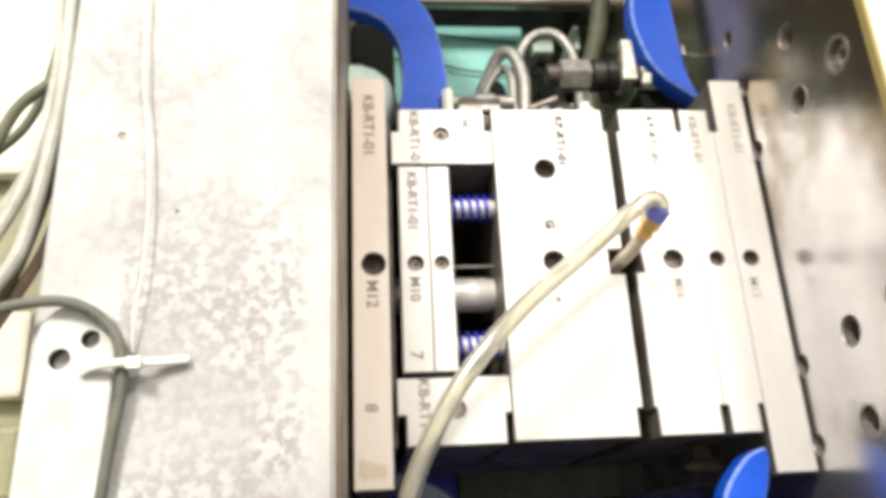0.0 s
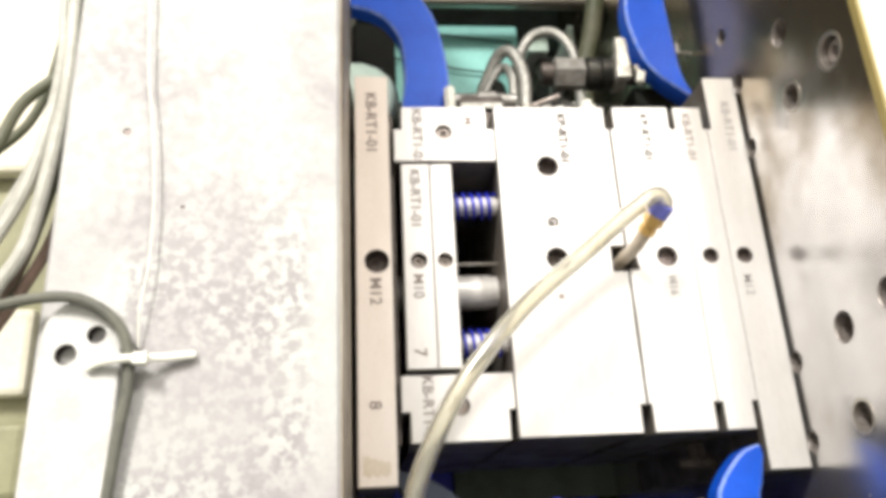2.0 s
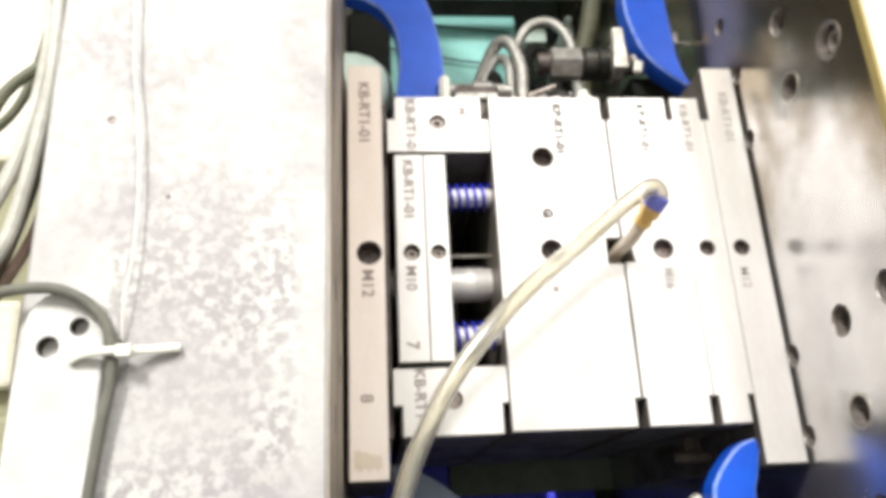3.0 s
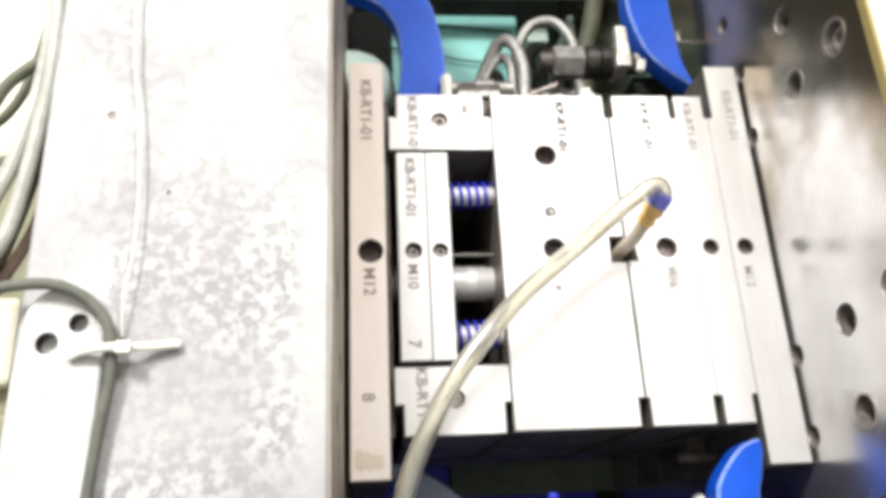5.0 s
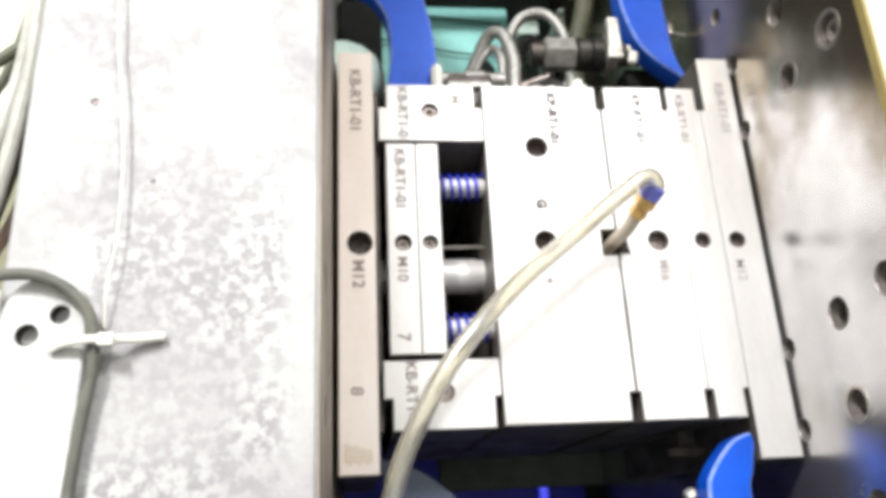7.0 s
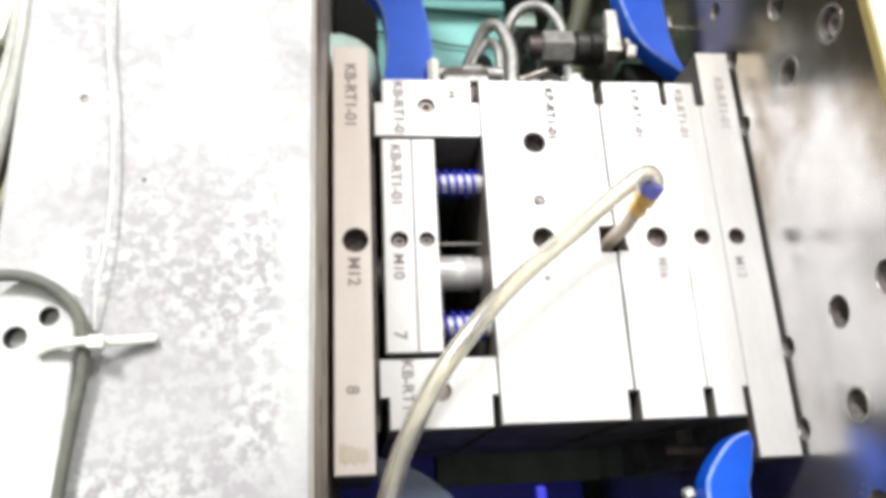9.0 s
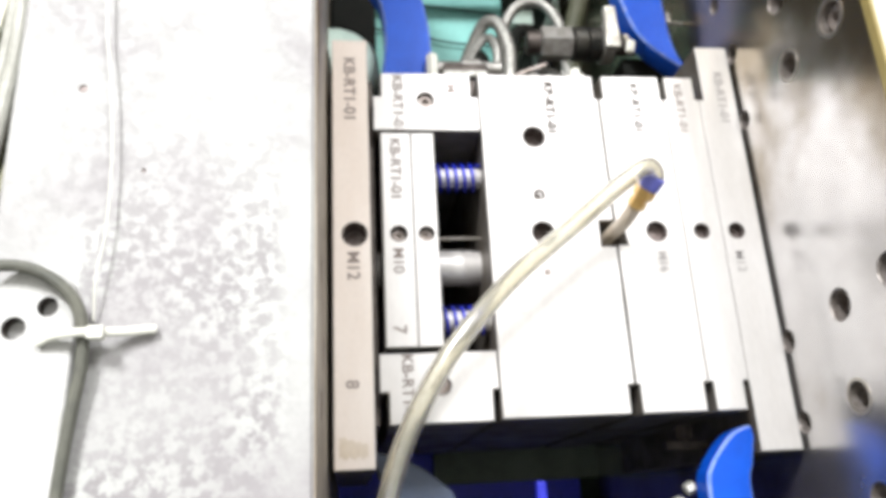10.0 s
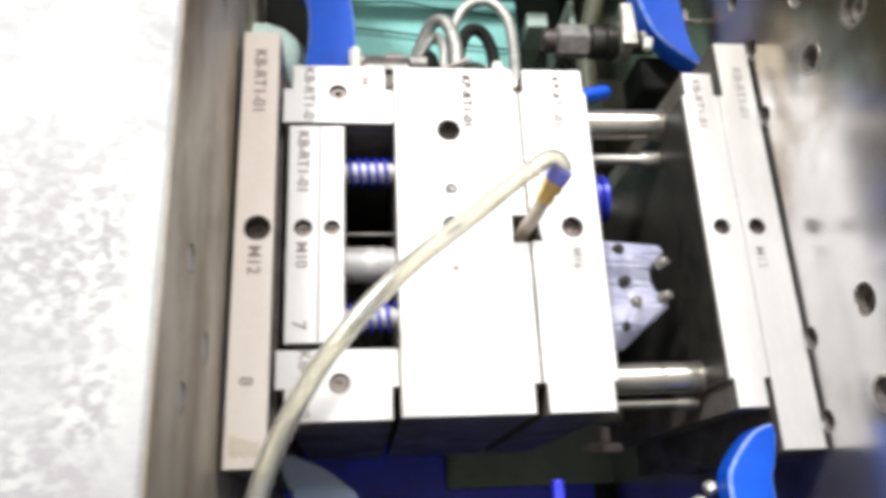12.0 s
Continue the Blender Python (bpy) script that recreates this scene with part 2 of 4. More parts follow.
DARK_GREEN = mat("dark_green_machine_paint", (0.020, 0.036, 0.028), 0.6, 0.0, (0.008, 0.013, 0.010), scale=8, grain=200)
GREY_GREEN = mat("grey_green_paint", (0.15, 0.18, 0.14), 0.5, 0.0, (0.08, 0.10, 0.075), scale=12, sharp=0.4, grain=200)
DEEP_BLUE = mat("deep_blue_paint", (0.03, 0.04, 0.85), 0.4, 0.0, (0.03, 0.04, 0.45), scale=6, grain=150)
LAMP_WHITE = mat("lamp_housing_enamel", (0.8, 0.8, 0.8), 0.4)


# ---- building helpers ----
def root(name, base, label, category, group="", kind="", movers=None):
    ob = new(name)
    ob.empty_display_size = 0.02
    ob.location = base
    tagged(ob, label, category, group, kind)
    if movers is not None:
        movers.append((ob, Vector(base)))
    return ob


def whole(ob):
    return ob if ob.parent is None else whole(ob.parent)


def part(name, bm, material, parent, label="", smooth=False):
    """Links a bmesh in world coordinates as one mesh under a thing or part."""
    base = whole(parent).location
    bmesh.ops.translate(bm, verts=bm.verts, vec=-base)
    me = bpy.data.meshes.new(name)
    if smooth:
        for f in bm.faces:
            f.smooth = True
    bm.to_mesh(me)
    bm.free()
    for one in material if isinstance(material, (list, tuple)) else [material]:
        me.materials.append(one)
    if smooth:
        me.set_sharp_from_angle(angle=radians(35))
    ob = new(name, me)
    ob.parent = parent
    if label:
        tagged(ob, label)
    return ob


def inset(poly, c):
    """A closed polygon, anticlockwise, moved inwards by c."""
    out = []
    for i in range(len(poly)):
        a, b, d = (Vector(poly[i - 1]), Vector(poly[i]), Vector(poly[(i + 1) % len(poly)]))
        e, f = (b - a).normalized(), (d - b).normalized()
        ne, nf = Vector((-e.y, e.x)), Vector((-f.y, f.x))
        k = 1 + ne.dot(nf)
        out.append(tuple(b + (ne + nf) * (c / max(k, 0.3))))
    return out


FRONT = lambda u, v, w: (u, w, v)                       # faces the camera: u = x, v = z, w = y inwards


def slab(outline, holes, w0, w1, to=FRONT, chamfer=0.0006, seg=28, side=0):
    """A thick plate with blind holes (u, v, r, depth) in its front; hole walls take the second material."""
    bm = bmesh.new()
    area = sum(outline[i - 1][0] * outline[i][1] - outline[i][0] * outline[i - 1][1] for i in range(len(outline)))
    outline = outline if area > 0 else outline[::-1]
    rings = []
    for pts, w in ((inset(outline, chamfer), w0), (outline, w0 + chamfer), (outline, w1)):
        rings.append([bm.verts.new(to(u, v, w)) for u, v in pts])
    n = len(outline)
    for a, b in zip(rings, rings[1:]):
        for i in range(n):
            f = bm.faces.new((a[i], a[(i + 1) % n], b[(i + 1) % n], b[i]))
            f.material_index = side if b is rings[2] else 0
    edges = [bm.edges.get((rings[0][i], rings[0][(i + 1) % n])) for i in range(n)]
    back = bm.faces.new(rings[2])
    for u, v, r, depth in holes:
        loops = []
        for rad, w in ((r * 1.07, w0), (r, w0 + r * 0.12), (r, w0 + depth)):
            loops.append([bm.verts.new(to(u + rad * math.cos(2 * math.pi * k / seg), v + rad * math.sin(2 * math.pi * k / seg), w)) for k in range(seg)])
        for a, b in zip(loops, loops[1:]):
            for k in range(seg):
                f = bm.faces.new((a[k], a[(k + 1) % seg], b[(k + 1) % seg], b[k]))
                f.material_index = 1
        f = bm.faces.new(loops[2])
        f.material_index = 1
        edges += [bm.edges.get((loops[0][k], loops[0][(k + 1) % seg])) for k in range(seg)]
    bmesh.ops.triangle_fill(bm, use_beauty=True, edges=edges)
    bmesh.ops.recalc_face_normals(bm, faces=bm.faces)
    return bm


def box(x0, x1, y0, y1, z0, z1, c=0.001):
    bm = bmesh.new()
    bmesh.ops.create_cube(bm, size=1.0, matrix=Matrix.LocRotScale(((x0 + x1) / 2, (y0 + y1) / 2, (z0 + z1) / 2), None, (x1 - x0, y1 - y0, z1 - z0)))
    if c:
        bmesh.ops.bevel(bm, geom=bm.edges[:], offset=c, segments=2, profile=0.5, affect="EDGES")
    return bm


def smooth_line(points, steps=8):
    """Points on a smooth curve through those given."""
    p = [Vector(q) for q in points]
    p = [2 * p[0] - p[1], *p, 2 * p[-1] - p[-2]]
    out = []
    for i in range(1, len(p) - 2):
        for k in range(steps):
            t = k / steps
            out.append(0.5 * (2 * p[i] + (p[i + 1] - p[i - 1]) * t + (2 * p[i - 1] - 5 * p[i] + 4 * p[i + 1] - p[i + 2]) * t * t
                              + (3 * p[i] - p[i - 1] - 3 * p[i + 1] + p[i + 2]) * t ** 3))
    return [*out, p[-2]]


def pipe(points, r, seg=12, steps=8, radii=None, bore=0.0):
    """A round tube along a smooth curve; radii: one for each given point, in place of r."""
    line = smooth_line(points, steps) if steps > 1 else [Vector(q) for q in points]
    rad = [r] * len(line)
    if radii:
        rad = [radii[min(int(i / steps), len(radii) - 1)] for i in range(len(line))]
    bm, rings = bmesh.new(), []
    side = None
    for i, q in enumerate(line):
        d = (line[min(i + 1, len(line) - 1)] - line[max(i - 1, 0)]).normalized()
        if side is None:
            side = d.orthogonal().normalized()
        side = (side - d * side.dot(d)).normalized()
        up = d.cross(side)
        rings.append([bm.verts.new(q + rad[i] * (math.cos(2 * math.pi * k / seg) * side + math.sin(2 * math.pi * k / seg) * up)) for k in range(seg)])
    for a, b in zip(rings, rings[1:]):
        for k in range(seg):
            bm.faces.new((a[k], a[(k + 1) % seg], b[(k + 1) % seg], b[k]))
    if bore:
        inner = [[bm.verts.new(sum((v.co for v in ring), Vector()) / seg + (w.co - sum((v.co for v in ring), Vector()) / seg) * (bore / r)) for w in ring] for ring in rings]
        for a, b in zip(inner, inner[1:]):
            for k in range(seg):
                bm.faces.new((b[k], b[(k + 1) % seg], a[(k + 1) % seg], a[k]))
        for a, b in ((rings[0], inner[0]), (inner[-1], rings[-1])):
            for k in range(seg):
                bm.faces.new((b[k], b[(k + 1) % seg], a[(k + 1) % seg], a[k]))
    else:
        bm.faces.new(rings[0][::-1])
        bm.faces.new(rings[-1])
    bmesh.ops.recalc_face_normals(bm, faces=bm.faces)
    return bm


def turned(start, way, profile, seg=24):
    """A turned solid: profile of (distance along way, radius)."""
    start, way = Vector(start), Vector(way).normalized()
    s = way.orthogonal().normalized()
    u = way.cross(s)
    bm, rings = bmesh.new(), []
    for d, r in profile:
        rings.append([bm.verts.new(start + way * d + r * (math.cos(2 * math.pi * (k + 0.5) / seg) * s + math.sin(2 * math.pi * (k + 0.5) / seg) * u)) for k in range(seg)])
    for a, b in zip(rings, rings[1:]):
        for k in range(seg):
            bm.faces.new((a[k], a[(k + 1) % seg], b[(k + 1) % seg], b[k]))
    bm.faces.new(rings[0][::-1])
    bm.faces.new(rings[-1])
    bmesh.ops.recalc_face_normals(bm, faces=bm.faces)
    return bm


def die_spring(x0, x1, y, z, r, thick, wide, turns, steps=20):
    """A die spring of flat wire round an axis along x."""
    bm, rings = bmesh.new(), []
    for i in range(int(turns * steps) + 1):
        a = 2 * math.pi * i / steps
        x = x0 + wide / 2 + (x1 - x0 - wide) * i / (turns * steps)
        rings.append([bm.verts.new((x + e, y + q * math.cos(a), z + q * math.sin(a))) for e, q in ((-wide / 2, r - 0.0005), (-wide / 2 + 0.0005, r), (wide / 2 - 0.0005, r), (wide / 2, r - 0.0005), (wide / 2, r - thick), (-wide / 2, r - thick))])
    for a, b in zip(rings, rings[1:]):
        for k in range(6):
            bm.faces.new((a[k], a[(k + 1) % 6], b[(k + 1) % 6], b[k]))
    bm.faces.new(rings[0])
    bm.faces.new(rings[-1])
    bmesh.ops.recalc_face_normals(bm, faces=bm.faces)
    return bm


def writing(text, x, z, size, parent, y=-0.0003, spread=1.0, ink=None, bold=0.012):
    """Engraved letters that read downwards on the front face, their tops to +x; x, z: the start of the line."""
    data = bpy.data.curves.new("letters", "FONT")
    data.body, data.size, data.extrude, data.space_character = text, size, 0.00005, spread
    data.offset = size * bold
    ob = bpy.data.objects.new("letters", data)
    scene.collection.objects.link(ob)
    me = bpy.data.meshes.new_from_object(ob.evaluated_get(bpy.context.evaluated_depsgraph_get()))
    bpy.data.objects.remove(ob)
    bm = bmesh.new()
    bm.from_mesh(me)
    bm.transform(Matrix(((0, 1, 0, x), (0, 0, -1, y), (-1, 0, 0, z), (0, 0, 0, 1))))
    return part("engraving", bm, ink or ENGRAVE, parent, "engraved letters")


# ---- the workshop ----
def workshop():
    def wall(name, *d):
        ob = root(name, (d[0], d[2], d[4]), "plain pale workshop wall", "wall", kind="structure")
        part("wall_body", box(*d, c=0), WALL, ob)
    wall("wall_north", -4, 4, 3.0, 3.2, -1.15, 2.1)
    wall("wall_south", -4, 4, -4.2, -4.0, -1.15, 2.1)
    wall("wall_west", -4.2, -4, -4, 3, -1.15, 2.1)
    wall("wall_east", 4, 4.2, -4, 3, -1.15, 2.1)
    ob = root("floor", (0, 0, -1.15), "grey concrete workshop floor", "floor", kind="structure")
    part("floor_slab", box(-4.2, 4.2, -4.2, 3.2, -1.3, -1.15, c=0), FLOOR, ob)
    ob = root("ceiling", (0, 0, 2.1), "white workshop ceiling", "ceiling", kind="structure")
    part("ceiling_slab", box(-4.2, 4.2, -4.2, 3.2, 2.1, 2.25, c=0), WALL, ob)
    for place, lx, ly, _ in LAMPS:
        x, y, z = place
        # Unseen housing for each lamp, the added fill included.
        ob = root("ceiling_light", (x, y, 2.1), "unseen white tube light under the ceiling", "ceiling light", "ceiling lights")
        part("housing", box(x - lx / 2 - 0.03, x + lx / 2 + 0.03, y - ly / 2 - 0.03, y + ly / 2 + 0.03, z + 0.02, 2.098, c=0.004), LAMP_WHITE, ob)


workshop()


# ---- the machine ----
def moving_platen():
    ob = root("moving_platen", (-0.2, -0.134, -0.32), "heavy moving platen with worn pale paint and rusty stains", "machine platen", movers=MOVING)
    part("platen_body", slab([(-0.267, -0.32), (-0.1392, -0.32), (-0.1392, 0.55), (-0.267, 0.55)],
                             [(-0.2385, 0.0180, 0.0018, 0.0007), (-0.2105, -0.021, 0.0010, 0.0006)], -0.140, 0.42, chamfer=0.0015), [PLATEN_WORN, BORE], ob)
    hole = lambda y, z, r: (y, z, r, 0.02)
    part("inner_face", slab([(-0.1385, -0.319), (0.419, -0.319), (0.419, 0.549), (-0.1385, 0.549)],
                            [hole(-0.045, -0.083, 0.008), hole(-0.09, -0.05, 0.007), hole(-0.09, -0.115, 0.007), hole(-0.05, 0.12, 0.007)],
                            0.1382, 0.157, to=lambda u, v, w: (-w, u, v), chamfer=0.0005), [PLATEN_INNER, BORE], ob)
    top = [(-0.2460 + 0.0165 * math.cos(a), -0.0815 + 0.0165 * math.sin(a)) for a in [math.pi * k / 10 for k in range(11)]]
    part("bracket_strip", slab([(-0.2665, -0.31), (-0.233, -0.31), (-0.2300, -0.10), *top, (-0.2640, -0.10)],
                               [(-0.2403, -0.0814, 0.0037, 0.0062), (-0.2519, -0.0896, 0.0042, 0.0062)], -0.1460, -0.1396, chamfer=0.0008), [BRACKET_WHITE, STEEL_DARK], ob)
    return ob


def fixed_platen():
    ob = root("fixed_platen", (0.3, -0.134, -0.32), "fixed platen of shiny stained steel with threaded holes", "machine platen")
    h = [(-0.0548, -0.0648, 0.0090), (-0.0540, -0.1164, 0.0085), (-0.0567, 0.0895, 0.0085), (-0.1023, 0.0931, 0.0095), (-0.0997, -0.0577, 0.0088),
         (-0.0586, 0.1376, 0.0085), (0.0077, 0.1813, 0.006), (-0.0025, 0.1330, 0.0065), (-0.0025, 0.0805, 0.0065), (-0.0025, -0.0745, 0.0068), (-0.0025, -0.1245, 0.0065),
         (-0.1000, -0.165, 0.0085), (-0.054, -0.17, 0.0085), (-0.1023, 0.15, 0.0085)]
    h = [(-0.46 + (y + 0.46) * 0.989 if y < -0.01 else y, -0.163 + (z + 0.163) * 0.989 if y < -0.01 else z, r) for y, z, r in h]
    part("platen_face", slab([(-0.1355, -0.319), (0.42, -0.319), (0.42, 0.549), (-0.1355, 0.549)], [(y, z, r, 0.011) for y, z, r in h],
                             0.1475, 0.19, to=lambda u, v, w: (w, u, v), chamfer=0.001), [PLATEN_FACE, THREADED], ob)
    part("platen_body", box(0.1902, 0.42, -0.138, 0.421, -0.32, 0.55, c=0.003), CREAM, ob, "cream-painted platen body")
    part("edge_strip", box(0.1467, 0.1487, -0.1384, -0.1318, -0.32, 0.55, c=0.0006), YELLOW, ob, "ochre platen edge")
    part("front_strip", box(0.1489, 0.1900, -0.1382, -0.1356, -0.32, 0.55, c=0.0008), CREAM, ob)
    y, z, r = h[3]
    part("socket_screw", turned((0.1600, y, z), (-1, 0, 0), [(0, r * 0.8), (0.008, r * 0.8), (0.009, r * 0.7), (0.009, r * 0.4), (0.004, r * 0.35)], 18), GRUB, ob, "steel socket screw", smooth=True)
    for y, z, r in h[1:4]:
        bm = turned((0.1477, y, z), (-1, 0, 0), [(-0.001, r * 1.25), (0.0006, r * 1.22), (0.0006, r * 1.02), (-0.001, r * 1.0)])
        bmesh.ops.delete(bm, geom=[f for f in bm.faces if len(f.verts) > 4], context="FACES_ONLY")
        part("thread_rim", bm, PIN_STEEL, ob, "bright worn thread rim", smooth=True)
    return ob


moving_platen()
fixed_platen()


def machine_rear():
    ob = root("rear_guard", (0, 0.46, -0.5), "dark green rear machine guard with a teal cover", "machine guard")
    part("guard_sheet", box(-1.0, 0.6, 0.46, 0.48, -0.5, 0.66), DARK_GREEN, ob)
    # Unseen sheet added overhead to keep lamp light off the rear.
    part("unseen_top_sheet", box(-1.0, 0.6, 0.02, 0.459, 0.62, 0.64), DARK_GREEN, ob)
    part("lower_panel", box(-0.35, 0.13, 0.43, 0.455, -0.5, 0.06), DEEP_BLUE, ob, "deep blue lower panel")
    part("teal_cover", box(-0.22, 0.070, 0.35, 0.42, 0.18, 0.4445, c=0.004), TEAL, ob, "teal painted sheet-metal cover")
    part("shelf", box(-0.3, 0.25, 0.30, 0.352, 0.26, 0.300), DARK_GREEN, ob)
    for pts in ([(-0.20, 0.345, 0.425), (-0.08, 0.344, 0.432), (-0.03, 0.344, 0.424), (0.06, 0.345, 0.415)], [(-0.2, 0.345, 0.40), (-0.06, 0.344, 0.385), (0.0, 0.344, 0.372), (0.1, 0.345, 0.365)]):
        part("wire", pipe(pts, 0.0012, seg=6), BLACK, ob, "thin black wire", smooth=True)
    part("side_panel", box(-0.035, 0.20, 0.415, 0.428, -0.138, 0.10), GREY_GREEN, ob, "grey-green panel")
    part("junction_box", box(0.080, 0.106, 0.34, 0.459, 0.3985, 0.4200, c=0.002), PALE_GREEN, ob, "pale green junction box")
    part("guard_post", box(0.134, 0.141, 0.34, 0.459, 0.404, 0.438, c=0.001), PALE_GREEN, ob)
    ob = root("blue_rail", (-0.006, 0.05, -0.36), "bright blue rail standing on the machine bed", "coolant rail")
    part("rail", box(-0.010, -0.003, 0.045, 0.055, -0.3595, -0.149, c=0.002), DEEP_BLUE, ob)
    ob = root("rear_tie_bar", (0.0, 0.3, 0.44), "grey steel bar across the rear of the machine", "machine bar")
    part("bar", turned((-0.135, 0.30, 0.444), (1, 0, 0), [(0, 0.010), (0.284, 0.010)]), PIN_STEEL, ob, smooth=True)
    # Bed out of view, raised and brought forward to stop floor bounce.
    ob = root("machine_bed", (0, 0.1, -1.15), "dark machine bed under the mould", "machine bed")
    part("bed", box(-1.2, 0.9, -0.38, 0.6, -1.15, -0.36, c=0.01), DARK_GREEN, ob)
    ob = root("clamp_housing", (-0.6, 0.1, -0.5), "olive-cream housing behind the moving platen", "machine housing", movers=MOVING)
    part("housing_body", box(-0.95, -0.30, -0.02, 0.4, -0.5, 0.36, c=0.01), OLIVE_CREAM, ob)
    # Added cream panel, paler than the housing body.
    part("upper_cream_panel", box(-0.90, -0.305, -0.034, -0.0201, 0.050, 0.35, c=0.004), CREAM, ob)
    part("cover_plate", box(-0.80, -0.315, -0.032, -0.02, -0.085, -0.035, c=0.004), CREAM, ob)
    part("cover_rib", box(-0.80, -0.31, -0.036, -0.02, -0.14, -0.10, c=0.004), OLIVE_CREAM, ob)


machine_rear()


# ---- the mould ----
M = 0.115       # half height of the mould
K = 0.14        # half height of the clamp plates
N = 0.0975      # where the pry slots begin


def moving_half():
    ob = root("mould_moving_half", (-0.05, 0.12, -0.14), "moving mould half of ground steel plates with blue springs", "injection mould", movers=MOVING)
    steel = [STEEL, BORE, STEEL_SIDE_SHADE]
    plate = part("clamp_plate", slab([(-0.1345, -K), (-0.1110, -K), (-0.1110, K), (-0.1345, K)], [(-0.1210, 0.0005, 0.0076, 0.014)], 0, 0.25, side=2), [STEEL_TAN, BORE, STEEL_SIDE_SHADE], ob)
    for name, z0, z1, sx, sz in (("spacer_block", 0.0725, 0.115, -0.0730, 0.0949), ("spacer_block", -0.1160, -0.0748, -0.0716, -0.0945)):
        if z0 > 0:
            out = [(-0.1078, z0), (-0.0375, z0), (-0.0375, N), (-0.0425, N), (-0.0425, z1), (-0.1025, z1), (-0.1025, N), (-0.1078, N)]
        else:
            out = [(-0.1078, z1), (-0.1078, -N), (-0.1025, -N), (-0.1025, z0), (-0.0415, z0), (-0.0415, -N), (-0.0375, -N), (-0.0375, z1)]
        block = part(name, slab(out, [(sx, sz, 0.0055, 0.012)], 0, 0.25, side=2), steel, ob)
        part("socket_screw", turned((sx, 0.010, sz), (0, -1, 0), [(0, 0.0051), (0.0065, 0.0051), (0.0072, 0.0045), (0.0072, 0.0026), (0.004, 0.0024)], 18), GRUB, block, "steel socket screw", smooth=True)
        writing("KB-RT1-01", -0.0945, z0 + 0.041, 0.0095, block)
        if z0 > 0:
            writing("M10", -0.0585, 0.1075, 0.0095, block, ink=ENGRAVE)
    # Sheet added in the gap, its dark colour standing in for shade.
    part("gap_shade_sheet", box(-0.1110, -0.1078, 0.012, 0.25, -M, M, c=0), STEEL_DARK, ob)
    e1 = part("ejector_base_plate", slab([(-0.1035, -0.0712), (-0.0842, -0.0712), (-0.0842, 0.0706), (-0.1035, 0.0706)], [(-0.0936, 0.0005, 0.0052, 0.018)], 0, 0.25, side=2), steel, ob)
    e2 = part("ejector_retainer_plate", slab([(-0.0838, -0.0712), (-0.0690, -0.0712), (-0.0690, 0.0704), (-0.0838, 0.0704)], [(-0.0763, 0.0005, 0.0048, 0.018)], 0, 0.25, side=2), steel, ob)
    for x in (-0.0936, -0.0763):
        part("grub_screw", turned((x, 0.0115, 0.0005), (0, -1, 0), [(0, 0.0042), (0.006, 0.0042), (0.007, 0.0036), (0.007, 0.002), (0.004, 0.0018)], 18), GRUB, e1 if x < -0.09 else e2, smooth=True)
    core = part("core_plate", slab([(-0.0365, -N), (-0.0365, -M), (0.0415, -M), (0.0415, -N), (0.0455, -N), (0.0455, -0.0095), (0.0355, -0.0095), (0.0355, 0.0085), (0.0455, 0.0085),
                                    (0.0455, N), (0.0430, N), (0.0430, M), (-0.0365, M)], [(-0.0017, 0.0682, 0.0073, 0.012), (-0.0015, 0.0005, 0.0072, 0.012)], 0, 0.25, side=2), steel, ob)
    # Dark floor closing the slot.
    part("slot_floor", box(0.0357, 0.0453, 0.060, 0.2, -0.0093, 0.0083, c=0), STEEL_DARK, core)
    for z in (0.0468, -0.0513):
        part("spring", die_spring(-0.0688, -0.0368, 0.020, z, 0.0098, 0.0016, 0.0022, 5.4), SPRING_BLUE, ob, "blue lacquered coil spring", smooth=True)
        # Pin widened in pale steel to stand in for the coils' glints.
        part("return_pin", turned((-0.0690, 0.020, z), (1, 0, 0), [(0, 0.0066), (0.0325, 0.0066)]), STEEL, ob, smooth=True)
        part("spring", die_spring(-0.0688, -0.0368, 0.214, z, 0.0104, 0.0026, 0.0034, 5.3), SPRING_BLUE, ob, smooth=True)
    part("support_pillar", turned((-0.1110, 0.045, -0.0086), (1, 0, 0), [(0, 0.0121), (0.0615, 0.0121), (0.0617, 0.0114), (0.0632, 0.0114), (0.0634, 0.0121), (0.0690, 0.0121), (0.0692, 0.0112), (0.0745, 0.0112)], 32), STEEL, ob, "round steel support pillar", smooth=True)
    part("ejector_pin", turned((-0.0690, 0.032, 0.0083), (1, 0, 0), [(0, 0.0008), (0.0325, 0.0008)], 10), PIN_STEEL, ob, smooth=True)
    # Sheet added behind the springs; the bay's shade is put into its colour.
    part("bay_shade_sheet", box(-0.0688, -0.0367, 0.235, 0.25, -0.0740, 0.0720, c=0), STEEL_DARK, ob)
    smudge = [(-0.1315 + 0.0165 * k / 11, -0.1335 + 0.0012 * math.sin(k * 1.9)) for k in range(12)] + [(-0.1150 - 0.0165 * k / 11, -0.1262 + 0.0045 * k / 11 + 0.0009 * math.sin(k * 2.3)) for k in range(12)]
    part("oil_smudge", slab(smudge, [], -0.00025, 0.0002, chamfer=0.0001), OIL, plate, "tan oil smudge")
    writing("KB-RT1-01", -0.1265, 0.1265, 0.0105, plate)
    writing("M12", -0.1255, -0.0105, 0.0105, plate)
    writing("8", -0.1270, -0.0895, 0.0105, plate)
    writing("KB-RT1-01", -0.0975, 0.0665, 0.0095, e1)
    writing("M10", -0.0975, -0.0085, 0.0095, e1)
    writing("7", -0.0985, -0.0575, 0.0110, e1)
    writing("1", -0.0800, 0.0610, 0.0060, e2)
